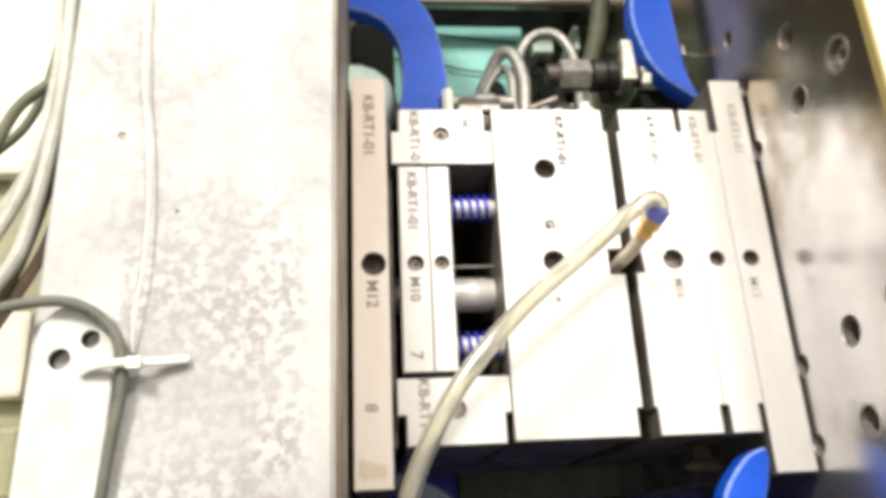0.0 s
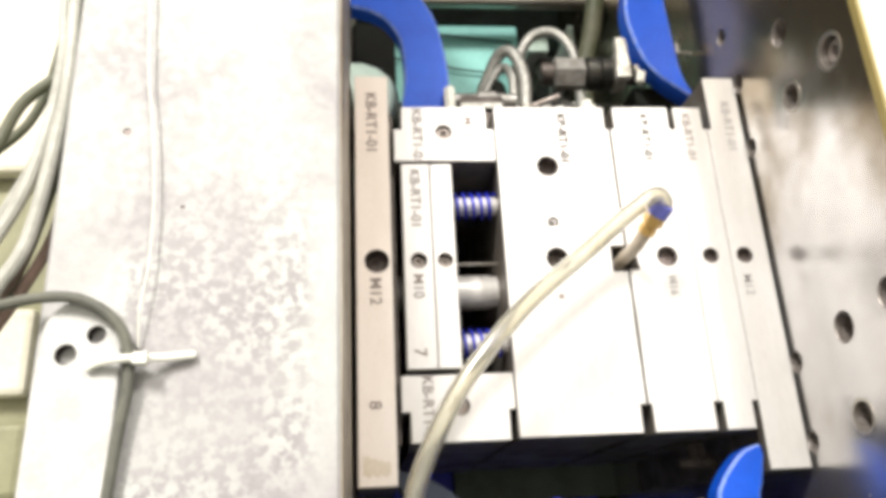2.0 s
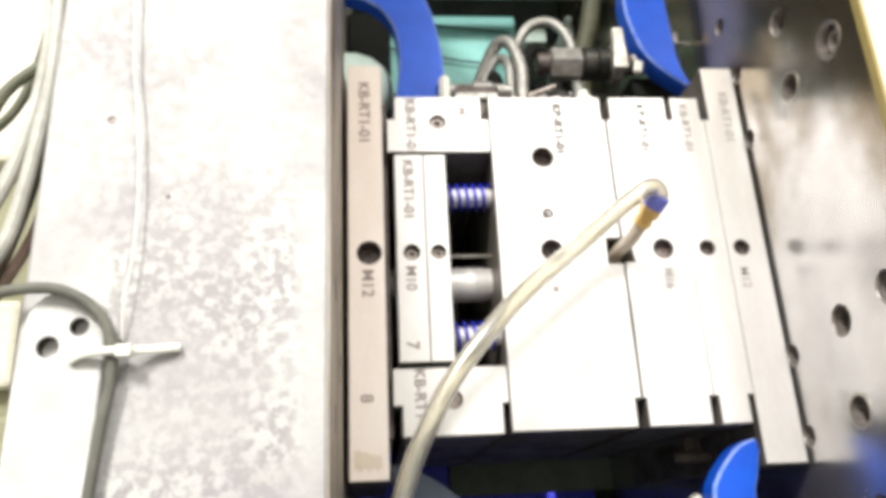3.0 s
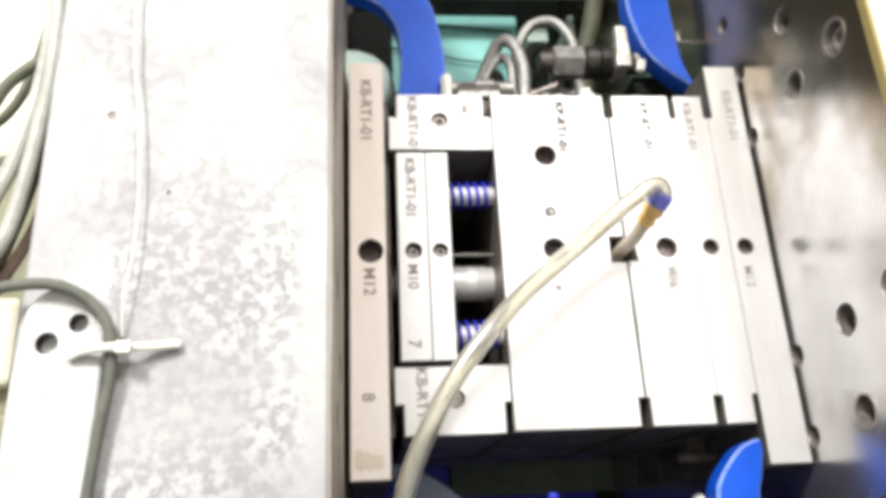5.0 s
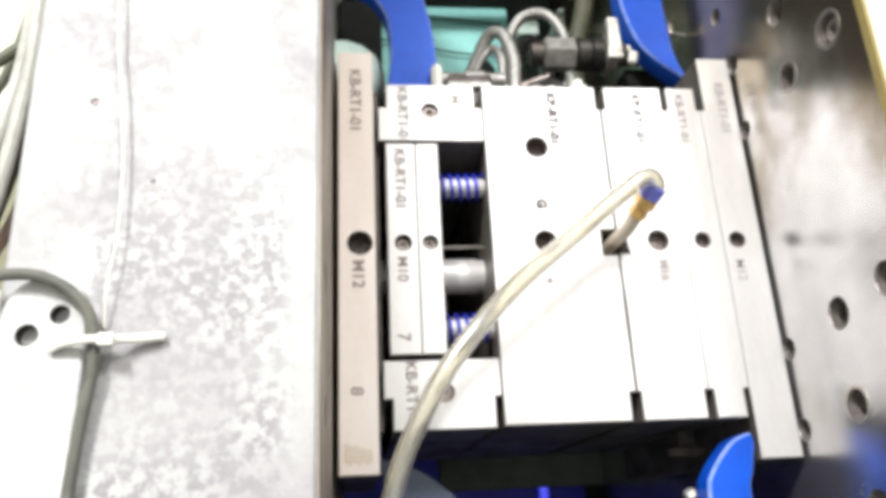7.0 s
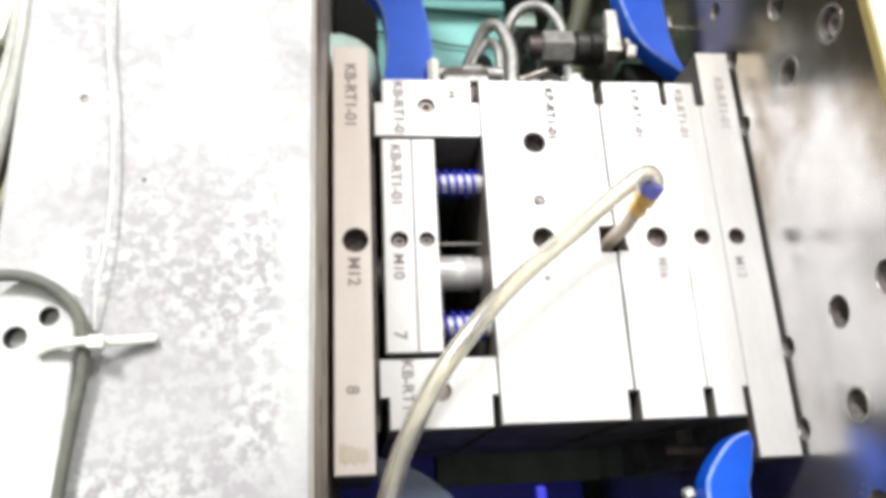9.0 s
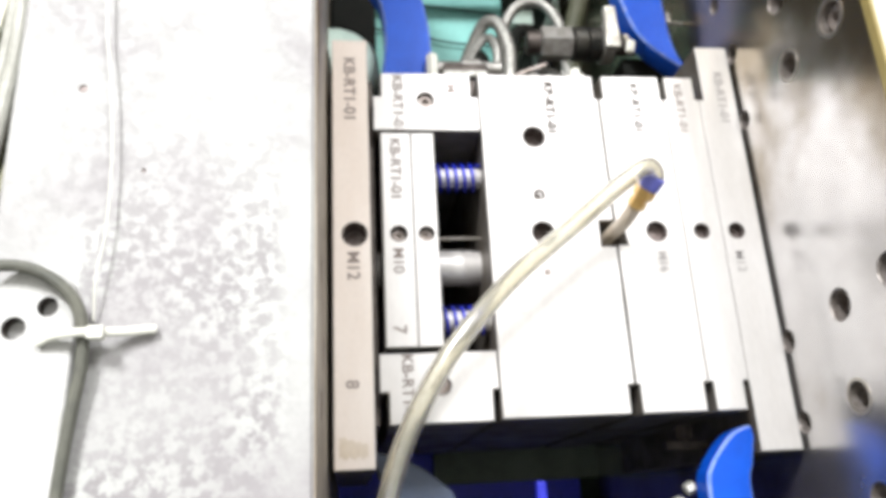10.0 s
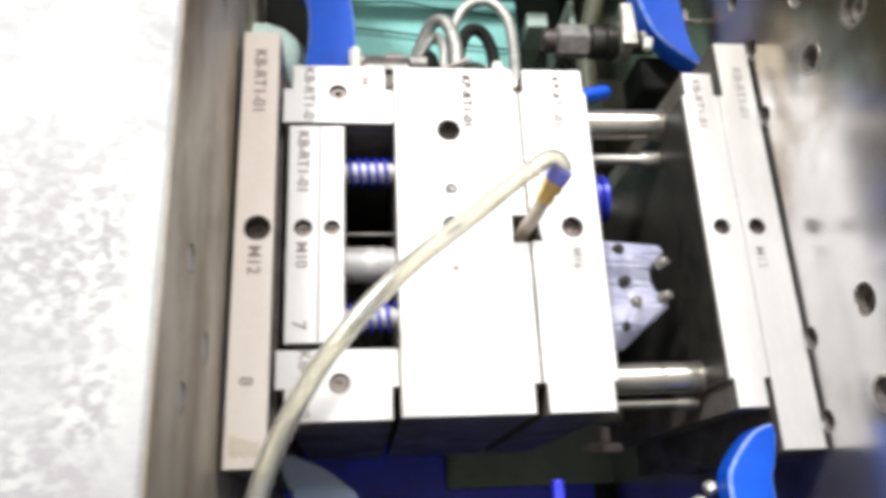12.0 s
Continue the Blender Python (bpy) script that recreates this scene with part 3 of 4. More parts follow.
    writing("KB-RT1-01", 0.0085, 0.1100, 0.0088, core, ink=ENGRAVE_DARK, bold=0.045)
    for x, z, n in ((0.022, -0.0905, 0.005), (0.004, -0.071, 0.003), (-0.022, -0.052, 0.004)):
        part("scratch", box(x, x + n, -0.0003, 0.0002, z, z + 0.0006, c=0), ENGRAVE_FAINT, core)
    writing("G", -0.0050, 0.0300, 0.0090, core, ink=ENGRAVE_DARK, bold=0.07)
    part("nick", box(-0.0035, 0.0006, -0.0003, 0.0002, -0.0280, -0.0240, c=0.0002), ENGRAVE, core)
    return ob


def cavity_plate():
    ob = root("mould_cavity_plate", (0.07, 0.12, -0.115), "ground steel cavity plate riding on the guide pins", "mould plate", movers=CAVITY)
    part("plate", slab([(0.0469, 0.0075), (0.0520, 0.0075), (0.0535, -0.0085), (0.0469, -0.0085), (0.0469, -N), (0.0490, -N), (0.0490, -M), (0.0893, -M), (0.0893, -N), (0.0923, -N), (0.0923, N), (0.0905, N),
                        (0.0905, M), (0.0498, M), (0.0498, N), (0.0469, N)], [(0.0738, 0.0005, 0.0068, 0.007)], 0, 0.25, side=2), [STEEL, BORE, STEEL_SIDE_SHADE], ob)
    part("nylon_lock", turned((0.0900, 0.030, 0.1110), (1, 0, 0.22), [(0, 0.005), (0.028, 0.005), (0.031, 0.0035)], 18), BLUE, ob, "blue plastic parting lock", smooth=True)
    part("spring", die_spring(0.0925, 0.1120, 0.040, 0.0370, 0.0165, 0.0030, 0.0040, 2.8), SPRING_BLUE, ob, "blue lacquered coil spring", smooth=True)
    part("spring_core", turned((0.0920, 0.040, 0.0370), (1, 0, 0), [(0, 0.0105), (0.017, 0.0105), (0.019, 0.008)], 20), DEEP_BLUE, ob, smooth=True)
    bm = bmesh.new()
    rows = [(-0.001, 0.143), (-0.010, 0.142), (-0.018, 0.132), (-0.030, 0.133), (-0.044, 0.142), (-0.060, 0.122), (-0.074, 0.106)]
    vs = [[bm.verts.new((x, y + 0.004 * math.sin(i * 2.1 + j), z)) for j, (x, y) in enumerate(((0.0915, 0.016), ((0.0915 + e) / 2, 0.020), (e, 0.026), (e, 0.034), (0.0915, 0.034)))] for i, (z, e) in enumerate(rows)]
    for a, b in zip(vs, vs[1:]):
        for j in range(5):
            bm.faces.new((a[j], a[(j + 1) % 5], b[(j + 1) % 5], b[j]))
    bm.faces.new(vs[0])
    bm.faces.new(vs[-1][::-1])
    bmesh.ops.recalc_face_normals(bm, faces=bm.faces)
    bmesh.ops.bevel(bm, geom=bm.edges[:], offset=0.0025, segments=2, affect="EDGES")
    runner = part("runner", bm, PLASTIC_LILAC, ob, "grey-lilac moulded plastic runner")
    for x, z in ((0.110, -0.008), (0.140, -0.017), (0.139, -0.040), (0.112, -0.030), (0.118, -0.044), (0.108, -0.060)):
        part("gate_drop", turned((x - 0.004, 0.024, z), (0.6, -1, 0.1), [(0, 0.004), (0.007, 0.0034), (0.008, 0.0028)], 14), PIN_STEEL if x > 0.115 else BLACK_IRON, runner, smooth=True)
    # Dark steel on a bright bolt: the closed mould's shade in its colour.
    part("stop_bolt", turned((0.0935, 0.05, -0.118), (0, 0.1, -1), [(0, 0.006), (0.0095, 0.006), (0.010, 0.013), (0.011, 0.0142), (0.0150, 0.0142), (0.0158, 0.013)], 6), STEEL_DARK, ob, "worn hexagon bolt head")
    writing("KB-RT1-01", 0.0690, 0.1100, 0.0085, ob, ink=ENGRAVE_DARK, bold=0.035)
    writing("M16", 0.0725, -0.0130, 0.0080, ob, ink=ENGRAVE_FAINT, bold=0.025)
    return ob


def fixed_half():
    ob = root("mould_fixed_half", (0.12, 0.12, -0.14), "fixed mould half of ground steel plates with guide pins", "injection mould")
    steel = [STEEL, BORE, STEEL_SIDE_SHADE]
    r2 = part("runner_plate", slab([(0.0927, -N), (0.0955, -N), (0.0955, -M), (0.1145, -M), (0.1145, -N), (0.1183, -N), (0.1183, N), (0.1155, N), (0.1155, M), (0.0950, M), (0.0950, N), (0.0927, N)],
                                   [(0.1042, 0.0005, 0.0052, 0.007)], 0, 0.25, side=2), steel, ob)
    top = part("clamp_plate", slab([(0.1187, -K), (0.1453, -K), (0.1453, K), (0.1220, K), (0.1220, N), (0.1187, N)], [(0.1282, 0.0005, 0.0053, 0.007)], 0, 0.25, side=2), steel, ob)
    part("gap_board", box(0.1454, 0.1474, 0.0050, 0.25, -0.138, 0.138, c=0), GAP_BOARD, ob, "dark board between clamp plate and platen")
    for z, r, y in ((0.0975, 0.0108, 0.043), (-0.0890, 0.0100, 0.041), (0.0975, 0.0108, 0.207), (-0.0890, 0.0100, 0.207)):
        part("guide_pin", turned((-0.015, y, z), (1, 0, 0), [(0, r * 0.9), (0.003, r), (0.0785, r), (0.0788, r * 0.90), (0.0806, r * 0.90), (0.0809, r), (0.096, r), (0.0963, r * 0.92), (0.0975, r * 0.92), (0.0978, r), (0.1035, r), (0.1038, r * 0.86), (0.1055, r * 0.86), (0.1058, r * 1.08), (0.1080, r * 1.08)], 32),
             PIN_STEEL, ob, "polished steel guide pin", smooth=True)
    for z, r, y in ((0.0755, 0.0042, 0.055), (-0.1035, 0.0032, 0.052)):
        part("puller_bolt", turned((-0.015, y, z), (1, 0, 0), [(0, r), (0.092, r), (0.095, r * 1.5), (0.108, r * 1.5)], 16), PIN_STEEL, ob, smooth=True)
    # Added sheet: the polished face's dark reflection put into its colour.
    part("dim_face_sheet", box(0.0919, 0.0926, 0.003, 0.249, -0.096, 0.096, c=0), BLACK_IRON, r2, "dark sheet toned as the parting face's dim reflection")
    writing("KB-RT1-01", 0.1005, 0.1100, 0.0085, r2, ink=ENGRAVE, bold=0.012)
    writing("KB-RT1-01", 0.1320, 0.1200, 0.0090, top, ink=ENGRAVE_FAINT)
    writing("M12", 0.1245, -0.0130, 0.0085, top, ink=ENGRAVE_FAINT)
    return ob


moving_half()
cavity_plate()
fixed_half()


# ---- clamps ----
def set_back(points, k):
    """Moves points straight away from the operator's side, k times as far off."""
    eye = Vector((-0.122, -0.452, -0.160))
    return [tuple(eye + (Vector(p) - eye) * k) for p in points]


def set_thing_back(ob, k):
    """The same for a thing with its parts, which grow by k."""
    ob.location = set_back([ob.location], k)[0]
    for piece in ob.children:
        piece.data.transform(Matrix.Scale(k, 4))


def arc_clamp(name, outer, inner, y0, y1, label, movers=None, paint=BLUE):
    """A gooseneck strap clamp: a thick flat plate between two smooth edges in the x-z plane, its front edges chamfered,
    with a glint put into their colour.
    """
    a = [(p.x, p.z) for p in smooth_line([(x, 0, z) for x, z in outer], 5)]
    b = [(p.x, p.z) for p in smooth_line([(x, 0, z) for x, z in inner], 5)]
    base = ((a[0][0] + b[0][0]) / 2, y0, min(p[1] for p in a + b))
    ob = root(name, base, label, "mould clamp", "blue mould clamps", movers=movers)
    bm, rings, c, n = bmesh.new(), [], 0.0017, 8
    for p, q in zip(a, b):
        mid, half = Vector(((p[0] + q[0]) / 2, 0, (p[1] + q[1]) / 2)), Vector(((p[0] - q[0]) / 2, 0, (p[1] - q[1]) / 2))
        k = max(0.2, 1 - c / max(half.length, 1e-5))
        section = ((k, y0), (1, y0 + c), (1, y1 - c), (k, y1), (-k, y1), (-1, y1 - c), (-1, y0 + c), (-k, y0))
        rings.append([bm.verts.new(mid + half * u + Vector((0, y, 0))) for u, y in section])
    for u, v in zip(rings, rings[1:]):
        for k in range(n):
            f = bm.faces.new((u[k], u[(k + 1) % n], v[(k + 1) % n], v[k]))
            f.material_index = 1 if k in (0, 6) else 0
    bm.faces.new(rings[0][::-1])
    bm.faces.new(rings[-1])
    bmesh.ops.recalc_face_normals(bm, faces=bm.faces)
    part("strap", bm, [paint, BLUE_EDGE_GLINT if paint is BLUE else paint], ob, smooth=True)
    return ob


def bolt_set(ob, x0, x1, y, z, flip=1):
    way = (flip, 0, 0)
    part("stud", turned((x0, y, z), way, [(0, 0.0080), (0.002, 0.0092), (abs(x1 - x0), 0.0085)], 18), STEEL_DARK, ob, smooth=True)
    part("hex_nut", turned((x0 + flip * 0.010, y, z), way, [(0, 0.0110), (0.001, 0.0130), (0.024, 0.0130), (0.025, 0.0110)], 6), DULL_STEEL, ob, "grey steel hex nut")
    part("washer", turned((x0 + flip * 0.036, y, z), way, [(0, 0.0125), (0.0005, 0.0132), (0.010, 0.0132), (0.0105, 0.0125)], 28), BLACK_IRON, ob, smooth=True)
    part("washer", turned((x0 + flip * 0.0475, y, z), way, [(0, 0.0125), (0.0005, 0.0132), (0.009, 0.0132), (0.0095, 0.0125)], 28), BLACK_IRON, ob, smooth=True)
    part("spacer_ring", turned((x0 + flip * 0.058, y, z), way, [(0, 0.0140), (0.001, 0.0150), (0.008, 0.0150), (0.009, 0.014)], 28), WORN_ZINC, ob, "pale spacer ring", smooth=True)


c = arc_clamp("gooseneck_clamp", [(0.1470, 0.300), (0.110, 0.285), (0.088, 0.255), (0.0790, 0.2244), (0.0775, 0.2040), (0.0800, 0.1870), (0.0850, 0.1695), (0.0920, 0.1570), (0.1030, 0.1455), (0.1225, 0.1305)],
              [(0.1470, 0.262), (0.125, 0.252), (0.1140, 0.240), (0.1110, 0.2251), (0.1115, 0.2050), (0.1122, 0.189), (0.1130, 0.172), (0.1145, 0.1560), (0.1175, 0.1440), (0.1235, 0.1320)],
              0.015, 0.034, "glossy blue gooseneck clamp bolted to the fixed platen")
bolt_set(c, 0.012, 0.098, 0.045, 0.1715)
part("spacer_plate", slab([(0.0620, 0.1785), (0.0703, 0.1787), (0.0712, 0.1443), (0.0596, 0.1441)], [], 0.006, 0.012), WORN_ZINC, c, "worn pale spacer plate")
# Black block filling the space behind the strap's lower end.
part("black_block", box(0.0880, 0.1210, 0.050, 0.090, 0.1350, 0.1640, c=0.003), BLACK, c, "black block")
part("clip", slab([(0.0740, 0.1560), (0.0772, 0.1570), (0.0815, 0.1470), (0.0775, 0.1450)], [], 0.008, 0.012), WORN_ZINC, c, "bent zinc clip")
part("hex_nut", turned((0.0765, 0.0065, 0.1395), (0.25, 0, 1), [(0, 0.0028), (0.001, 0.0034), (0.008, 0.0034), (0.009, 0.0028)], 6), NYLON, c)
part("strap_screw", turned((0.1135, 0.014, 0.170), (0, 0, 1), [(0, 0.0016), (0.009, 0.0016), (0.010, 0.001)], 10), PIN_STEEL, c, smooth=True)
part("rod", turned((0.116, 0.016, 0.172), (1, 0, -0.05), [(0, 0.0012), (0.030, 0.0012)], 10), DULL_STEEL, c, "thin steel rod", smooth=True)
set_thing_back(c, 1.09)
c = arc_clamp("gooseneck_clamp", [(0.1470, -0.285), (0.110, -0.265), (0.0885, -0.230), (0.0835, -0.190), (0.0824, -0.1569), (0.0863, -0.1464), (0.0924, -0.1383), (0.1005, -0.1301), (0.1080, -0.1259), (0.1139, -0.1243)],
              [(0.1470, -0.240), (0.128, -0.230), (0.1165, -0.215), (0.1110, -0.190), (0.1095, -0.1581), (0.1125, -0.1475), (0.1142, -0.1408), (0.1158, -0.1341), (0.1164, -0.1307), (0.1156, -0.1272)],
              0.001, 0.019, "glossy blue gooseneck clamp under the fixed half")
part("hex_nut", turned((0.0675, 0.02, -0.1690), (1, 0, 0.3), [(0, 0.004), (0.001, 0.0052), (0.006, 0.0052), (0.007, 0.004)], 6), WORN_ZINC, c)
part("hex_nut", turned((0.0755, 0.020, -0.1600), (1, 0, 0.4), [(0, 0.003), (0.001, 0.004), (0.006, 0.004), (0.007, 0.003)], 6), WORN_ZINC, c)
c = arc_clamp("gooseneck_clamp", [(-0.1375, 0.2850), (-0.1200, 0.2760), (-0.0993, 0.2629), (-0.0880, 0.2530), (-0.0790, 0.2425), (-0.0692, 0.2217), (-0.0629, 0.1896), (-0.0612, 0.1637), (-0.0622, 0.1424), (-0.0640, 0.1200)],
              [(-0.1375, 0.2345), (-0.1340, 0.2338), (-0.1228, 0.2307), (-0.1120, 0.2242), (-0.1045, 0.2150), (-0.0985, 0.2020), (-0.0962, 0.1830), (-0.0965, 0.1637), (-0.0990, 0.1430), (-0.1010, 0.1200)],
              0.045, 0.062, "glossy blue gooseneck clamp bolted to the moving platen", MOVING)
# Black block filling the space inside the strap's arc.
part("black_block", box(-0.1380, -0.0990, 0.120, 0.160, 0.150, 0.275, c=0.004), BLACK, c, "black block")
part("swivel_cap", turned((-0.1380, 0.085, 0.168), (1, 0, 0.12), [(0, 0.033), (0.012, 0.032), (0.024, 0.027), (0.033, 0.019), (0.038, 0.010)], 28), PALE_GREEN, c, "pale green domed cap", smooth=True)
part("hex_nut", turned((-0.062, 0.040, 0.130), (0, 0, 1), [(0, 0.0045), (0.024, 0.0045), (0.026, 0.003)], 6), NYLON, c)
c = arc_clamp("gooseneck_clamp", [(-0.1375, -0.275), (-0.0988, -0.2608), (-0.0701, -0.2257), (-0.0520, -0.1864), (-0.0605, -0.1566), (-0.0690, -0.1465), (-0.0828, -0.1364), (-0.0977, -0.1301), (-0.1099, -0.1263)],
              [(-0.1375, -0.235), (-0.1179, -0.2289), (-0.1009, -0.2076), (-0.0956, -0.1864), (-0.0977, -0.1651), (-0.1019, -0.1513), (-0.1067, -0.1417), (-0.1088, -0.1364), (-0.1102, -0.1311)],
              0.05, 0.085, "blue gooseneck clamp under the moving half, greyed for shade", MOVING, SHADED_BLUE)


# ---- hoses and lines ----
def hose(name, pts, r, material, label, movers=None, category="hose", ferrules=(), seg=14):
    ob = root(name, pts[0], label, category, movers=movers)
    part("hose_line", pipe(pts, r, seg), material, ob, smooth=True)
    for at, way, length, fr, m in ferrules:
        part("ferrule", turned(at, way, [(0, fr), (length * 0.7, fr), (length * 0.72, fr * 0.8), (length, fr * 0.8)], 14), m, ob, smooth=True)
    return ob


def top_hose(points, k, r, material, label, collar=0.0):
    """A hose that rises from the mould's top face, well behind its front edge."""
    run = set_back(points, k)
    x, y, z = run[0]
    sleeve = [((x, y, z + 0.003), (0, 0, 1), 0.026, collar, PIN_STEEL)] if collar else []
    return hose("braided_hose" if material is BRAID else "black_hose", [(x, y, 0.1152), (x, y, (0.1152 + z) / 2), *run], r, material, label, MOVING, ferrules=sleeve)


top_hose([(-0.0050, 0.032, 0.112), (-0.0050, 0.032, 0.135), (-0.0038, 0.034, 0.160), (-0.0098, 0.038, 0.1840), (-0.0190, 0.045, 0.188), (-0.0270, 0.055, 0.175), (-0.033, 0.06, 0.16), (-0.036, 0.062, 0.135)],
         1.33, 0.0066, BRAID, "braided steel coolant hose looping over the mould", 0.0084)
top_hose([(0.0430, 0.045, 0.112), (0.0435, 0.047, 0.140), (0.0460, 0.055, 0.175), (0.0440, 0.060, 0.205), (0.0310, 0.062, 0.222), (0.0120, 0.064, 0.218), (0.000, 0.068, 0.195), (-0.005, 0.07, 0.16)],
         1.29, 0.0056, BRAID, "braided steel coolant hose arching behind the first", 0.0074)
top_hose([(-0.0125, 0.034, 0.112), (-0.0130, 0.036, 0.140), (-0.0125, 0.038, 0.163), (-0.0170, 0.045, 0.176), (-0.0260, 0.050, 0.168), (-0.034, 0.055, 0.15), (-0.038, 0.058, 0.128)],
         1.33, 0.0046, BRAID, "thin braided hose under the looping hose")
top_hose([(-0.0215, 0.050, 0.112), (-0.0205, 0.050, 0.140), (-0.0215, 0.052, 0.160), (-0.0270, 0.058, 0.165), (-0.0345, 0.064, 0.152), (-0.040, 0.066, 0.125)],
         1.33, 0.0085, BLACK, "thick black rubber hose inside the looping hose")
top_hose([(0.0020, 0.075, 0.120), (0.0030, 0.075, 0.150), (0.0070, 0.076, 0.180), (0.0150, 0.078, 0.203), (0.0270, 0.082, 0.208), (0.0360, 0.086, 0.195), (0.0390, 0.088, 0.165)],
         1.25, 0.0066, BLACK, "black rubber hose following the second loop")
top_hose([(0.0180, 0.070, 0.120), (0.0170, 0.070, 0.136), (0.0220, 0.072, 0.150), (0.0320, 0.074, 0.150), (0.0370, 0.076, 0.135)],
         1.22, 0.0048, BLACK, "short black hose loop low on the mould top")
hose("olive_hose", set_back([(0.060, 0.09, 0.150), (0.063, 0.09, 0.20), (0.075, 0.09, 0.245), (0.085, 0.09, 0.30), (0.09, 0.09, 0.36)], 1.2), 0.0100, CABLE_GREEN, "olive rubber hose rising beside the blue clamp")


def coolant_manifold():
    ob = root("coolant_fitting", (-0.03, 0.06, 0.115), "grey pipe fittings standing on the mould top", "pipe fitting", movers=MOVING)
    part("block", box(-0.056, -0.022, 0.03, 0.09, 0.1152, 0.144, c=0.003), STEEL_DARK, ob)
    part("rod", turned((0.000, 0.035, 0.137), (1, 0, 0.4), [(0, 0.0016), (0.024, 0.0016)], 8), GRUB, ob, smooth=True)
    part("pipe_nipple", turned((-0.060, 0.045, 0.147), (1, 0, 0), [(0, 0.006), (0.02, 0.006), (0.02, 0.008), (0.034, 0.008), (0.034, 0.006), (0.05, 0.006)], 14), DULL_STEEL, ob, smooth=True)
    part("elbow", pipe([(0.012, 0.04, 0.1152), (0.012, 0.04, 0.135), (0.018, 0.05, 0.146), (0.03, 0.06, 0.150)], 0.006, 12), DULL_STEEL, ob, smooth=True)
    part("elbow", pipe([(0.030, 0.03, 0.1152), (0.030, 0.03, 0.128), (0.024, 0.036, 0.138), (0.012, 0.05, 0.140)], 0.005, 12), BLACK_IRON, ob, smooth=True)
    part("union_nut", turned((0.0035, 0.045, 0.1152), (0, 0, 1), [(0, 0.0065), (0.001, 0.0075), (0.012, 0.0075), (0.013, 0.0062), (0.026, 0.0058)], 6), WORN_ZINC, ob, "zinc union nut")
    part("union_nut", turned((0.0235, 0.050, 0.1152), (0, 0, 1), [(0, 0.0055), (0.001, 0.0065), (0.015, 0.0065), (0.016, 0.005), (0.030, 0.0045)], 6), DULL_STEEL, ob, "grey union nut")
    part("rod", turned((0.004, 0.030, 0.128), (1, 0, 0.28), [(0, 0.0012), (0.030, 0.0012)], 8), WORN_ZINC, ob, smooth=True)
    part("clip", slab([(-0.0560, 0.1300), (-0.0240, 0.1300), (-0.0240, 0.1345), (-0.0560, 0.1345)], [], 0.026, 0.0295), WORN_ZINC, ob, "flat zinc clip")
    part("plug_base", box(0.0290, 0.0400, 0.010, 0.020, 0.1152, 0.1205, c=0.0008), NYLON, ob, "white plug base")
    part("plug", turned((0.036, 0.012, 0.1152), (0, 0, 1), [(0, 0.0065), (0.006, 0.0065), (0.006, 0.004), (0.012, 0.0035)], 6), NYLON, ob)


coolant_manifold()


def air_tube():
    ob = root("air_tube", (0.0445, 0.0, 0.0), "yellowed clear air tube pushed onto a brass fitting", "air tube", movers=MOVING)
    way = Vector((0.40, -0.69, 0.60)).normalized()
    start = Vector((0.0480, -0.0305, 0.0047))
    part("stem", pipe([(0.0425, 0.018, -0.002), (0.0440, 0.000, -0.0002), (0.0456, -0.018, 0.0006), start + 0.003 * way], 0.0045, 14), STEM, ob, "tan plastic stem", smooth=True)
    part("brass_body", turned(start, way, [(0, 0.0040), (0.001, 0.0058), (0.006, 0.0058), (0.0062, 0.0050), (0.008, 0.0050), (0.0082, 0.0068), (0.0135, 0.0068), (0.0145, 0.006)], 6), BRASS, ob, "brass hexagon fitting")
    part("release_sleeve", turned(start + 0.0145 * way, way, [(0, 0.0064), (0.0008, 0.0070), (0.0082, 0.0070), (0.009, 0.0062)], 20), RELEASE_BLUE, ob, "blue release sleeve", smooth=True)
    part("tube_line", pipe([start + 0.019 * way, start + 0.0235 * way, (0.0525, -0.0535, 0.0212), (0.0455, -0.0575, 0.0190), (0.0370, -0.0585, 0.0130), (0.0265, -0.0585, 0.0052), (0.0010, -0.0588, -0.0160), (-0.0390, -0.0600, -0.0490),
                            (-0.0730, -0.060, -0.0868), (-0.0920, -0.060, -0.1175), (-0.1045, -0.061, -0.1460), (-0.112, -0.065, -0.180), (-0.116, -0.075, -0.23)], 0.0054, 16, bore=0.0037), TUBE, ob, smooth=True)
    part("tie_wrap", turned((0.0380, -0.0640, 0.0105), (0.3, 0.2, -1), [(0, 0.0007), (0.006, 0.0006)], 8), STEM, ob, smooth=True)
    return ob


air_tube()

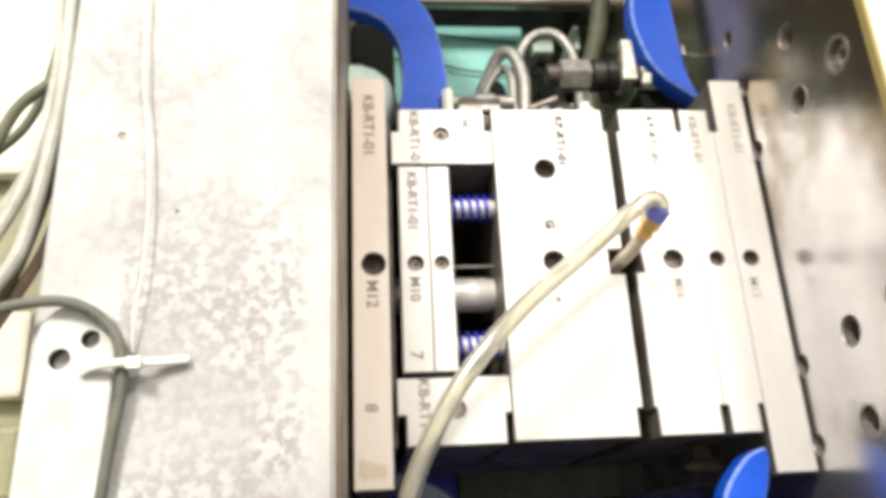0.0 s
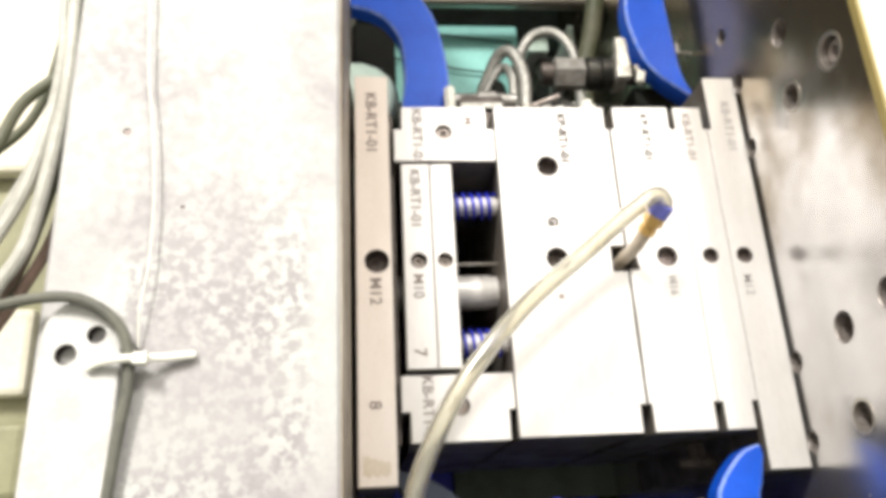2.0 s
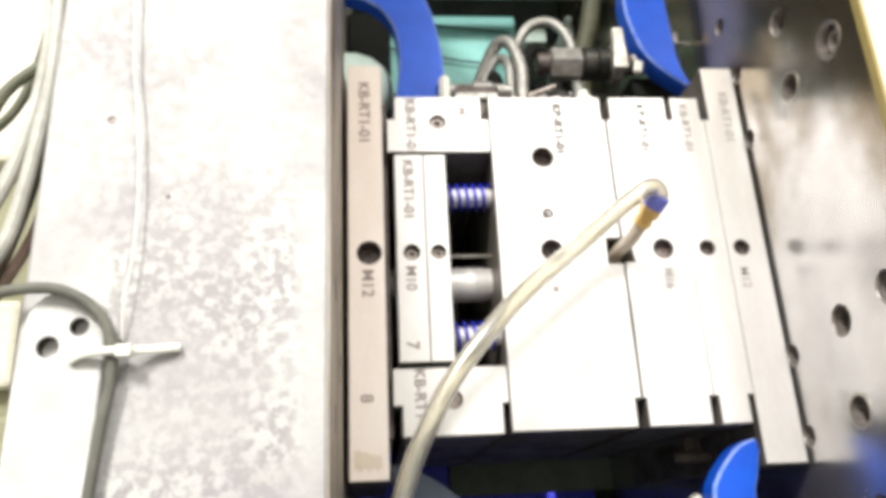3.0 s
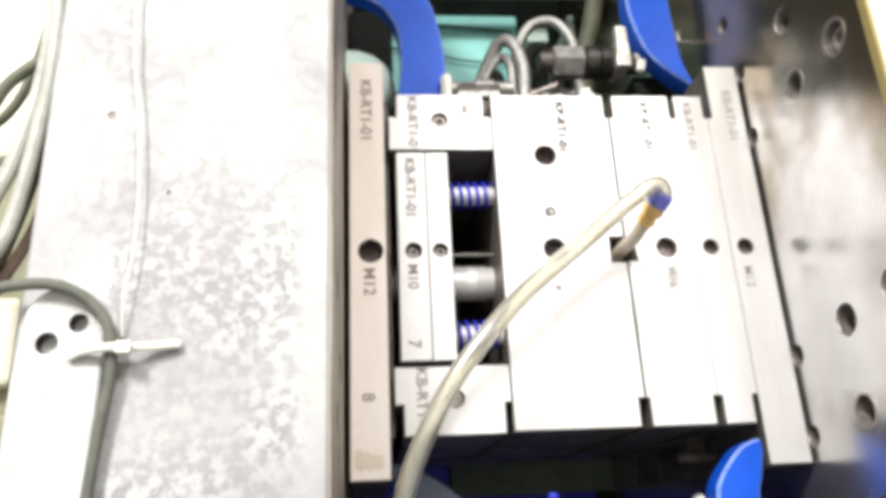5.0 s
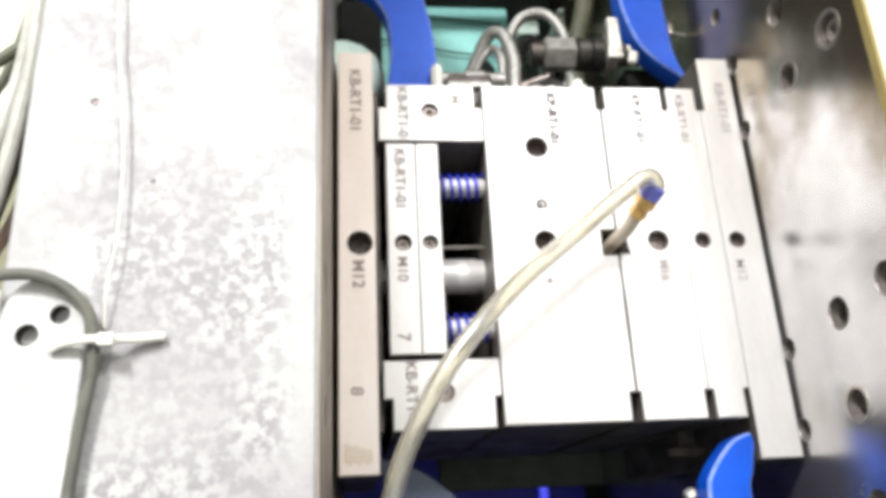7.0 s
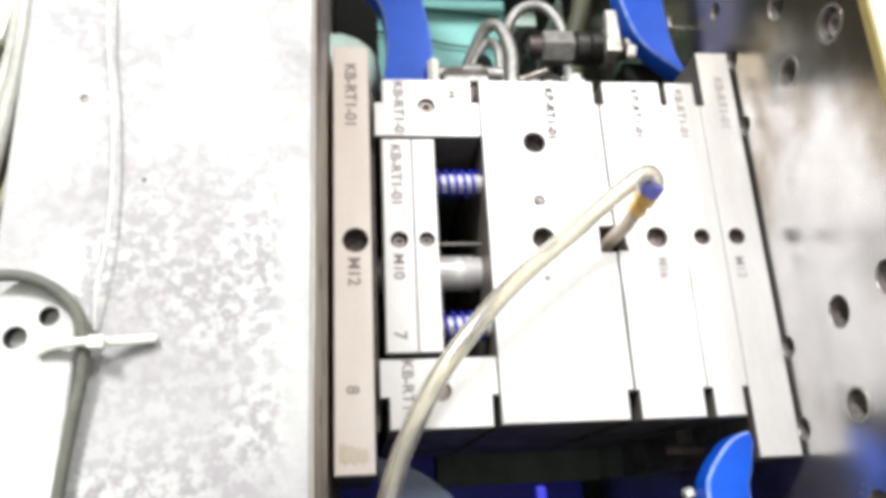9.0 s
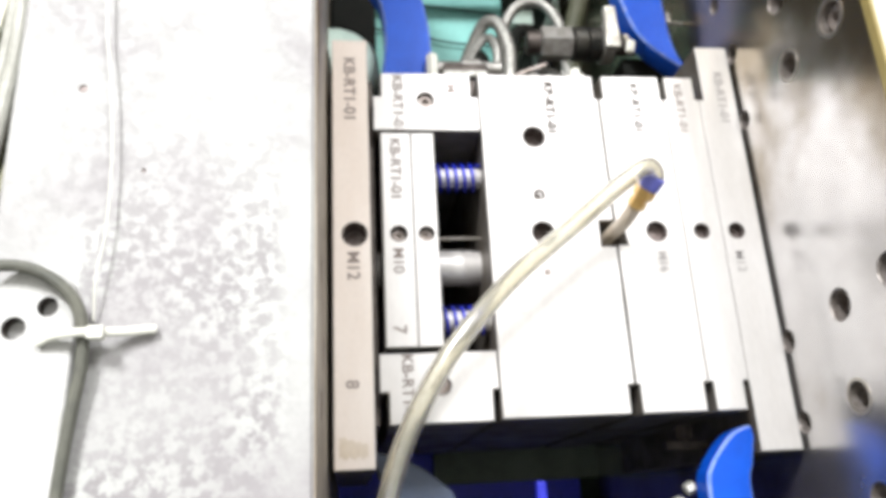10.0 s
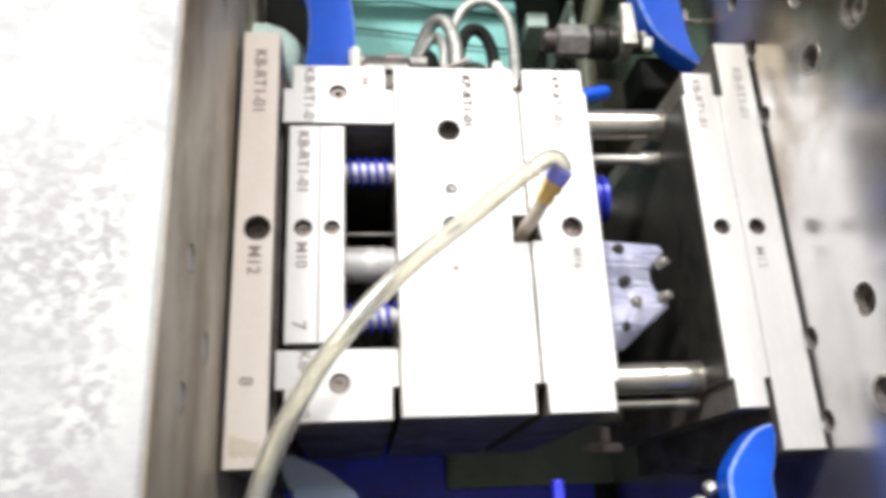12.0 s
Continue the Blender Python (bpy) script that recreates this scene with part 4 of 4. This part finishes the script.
# Cables on the moving platen's edge.
CABLES = [([(-0.315, -0.125, -0.01), (-0.3071, -0.121, 0.0157), (-0.2978, -0.120, 0.0442), (-0.2835, -0.119, 0.0608), (-0.2739, -0.118, 0.0745), (-0.2750, -0.117, 0.1099), (-0.276, -0.115, 0.2)], 0.0030, CABLE_GREEN, "olive"),
          ([(-0.318, -0.12, -0.06), (-0.3006, -0.12, -0.0287), (-0.2892, -0.12, 0.0004), (-0.2824, -0.12, 0.0410), (-0.2809, -0.12, 0.0744), (-0.2836, -0.12, 0.1098), (-0.285, -0.12, 0.2)], 0.0032, CABLE_WHITE, "grey-white"),
          ([(-0.300, -0.125, -0.065), (-0.2924, -0.125, -0.0510), (-0.2828, -0.125, -0.0289), (-0.2764, -0.125, 0.0250), (-0.2748, -0.125, 0.0575), (-0.277, -0.125, 0.11), (-0.28, -0.125, 0.2)], 0.0034, CABLE_WHITE, "grey-white"),
          ([(-0.302, -0.11, -0.075), (-0.288, -0.112, -0.05), (-0.2765, -0.112, -0.02), (-0.2715, -0.112, 0.03), (-0.2710, -0.112, 0.07), (-0.272, -0.112, 0.2)], 0.0028, CABLE_BROWN, "brown"),
          ([(-0.322, -0.10, -0.03), (-0.305, -0.10, 0.0), (-0.292, -0.10, 0.04), (-0.288, -0.10, 0.09), (-0.29, -0.10, 0.2)], 0.0030, CABLE_WHITE, "grey-white"),
          ([(-0.313, -0.105, -0.075), (-0.296, -0.106, -0.045), (-0.285, -0.106, 0.0), (-0.2795, -0.106, 0.05), (-0.279, -0.106, 0.1), (-0.281, -0.106, 0.2)], 0.0030, CABLE_GREEN, "olive")]
CABLES += [([(-0.318, -0.118, -0.085), (-0.300, -0.118, -0.062), (-0.2865, -0.118, -0.035), (-0.2790, -0.118, 0.020), (-0.2775, -0.118, 0.06), (-0.279, -0.118, 0.12), (-0.282, -0.118, 0.2)], 0.0026, CABLE_BROWN, "brown"),
           ([(-0.325, -0.09, 0.03), (-0.306, -0.092, 0.05), (-0.296, -0.094, 0.08), (-0.293, -0.095, 0.12), (-0.294, -0.095, 0.2)], 0.0026, CABLE_GREEN, "olive")]
for pts, r, m, colour in CABLES:
    hose("cable", pts, r, m, colour + " cable hanging beside the moving platen", MOVING, "cable", seg=10)
hose("black_cable", [(-0.310, -0.140, -0.072), (-0.2836, -0.1440, -0.0681), (-0.2658, -0.1445, -0.0647), (-0.2494, -0.1445, -0.0655), (-0.2358, -0.1440, -0.0735), (-0.2290, -0.1420, -0.0852), (-0.2278, -0.1400, -0.1019), (-0.2301, -0.1390, -0.1202),
                     (-0.2322, -0.1390, -0.1463), (-0.234, -0.139, -0.2), (-0.236, -0.139, -0.28)], 0.0024, CABLE_DARK, "dark cable bent round the bracket on the platen", MOVING, "cable", seg=10)
ob = root("cable_tie", (-0.22, -0.146, -0.09), "white nylon cable tie round the dark cable", "cable tie", movers=MOVING)
part("strap", pipe([(-0.2440, -0.1412, -0.0945), (-0.2380, -0.1435, -0.0925), (-0.2280, -0.1450, -0.0915), (-0.2150, -0.1390, -0.0903), (-0.2023, -0.1362, -0.0888)], 0.0018, 8), NYLON, ob, smooth=True)
part("tie_head", box(-0.2255, -0.2195, -0.1460, -0.1410, -0.0940, -0.0890, c=0.0006), NYLON, ob)
hose("thin_white_wire", [(-0.2262, -0.1360, -0.085), (-0.2258, -0.1397, -0.069), (-0.2238, -0.1398, -0.050), (-0.2236, -0.1398, -0.030), (-0.2245, -0.1398, -0.008), (-0.2275, -0.1398, 0.022), (-0.2325, -0.1398, 0.063), (-0.240, -0.1398, 0.2)], 0.0005, NYLON, "thin white wire along the worn platen", MOVING, "wire", seg=6)


for thing, base in MOVING:
    if thing.name.split(".")[0] in ("black_cable", "cable_tie", "thin_white_wire"):
        base += Vector((0.002, -0.006, -0.0015))
        thing.location = base


def motions():
    for things, stroke in ((MOVING, STROKE_MOVING), (CAVITY, STROKE_CAVITY)):
        for ob, base in things:
            walk(ob, [(t, pose(base.x + dx, base.y, base.z)) for t, dx in stroke])


motions()
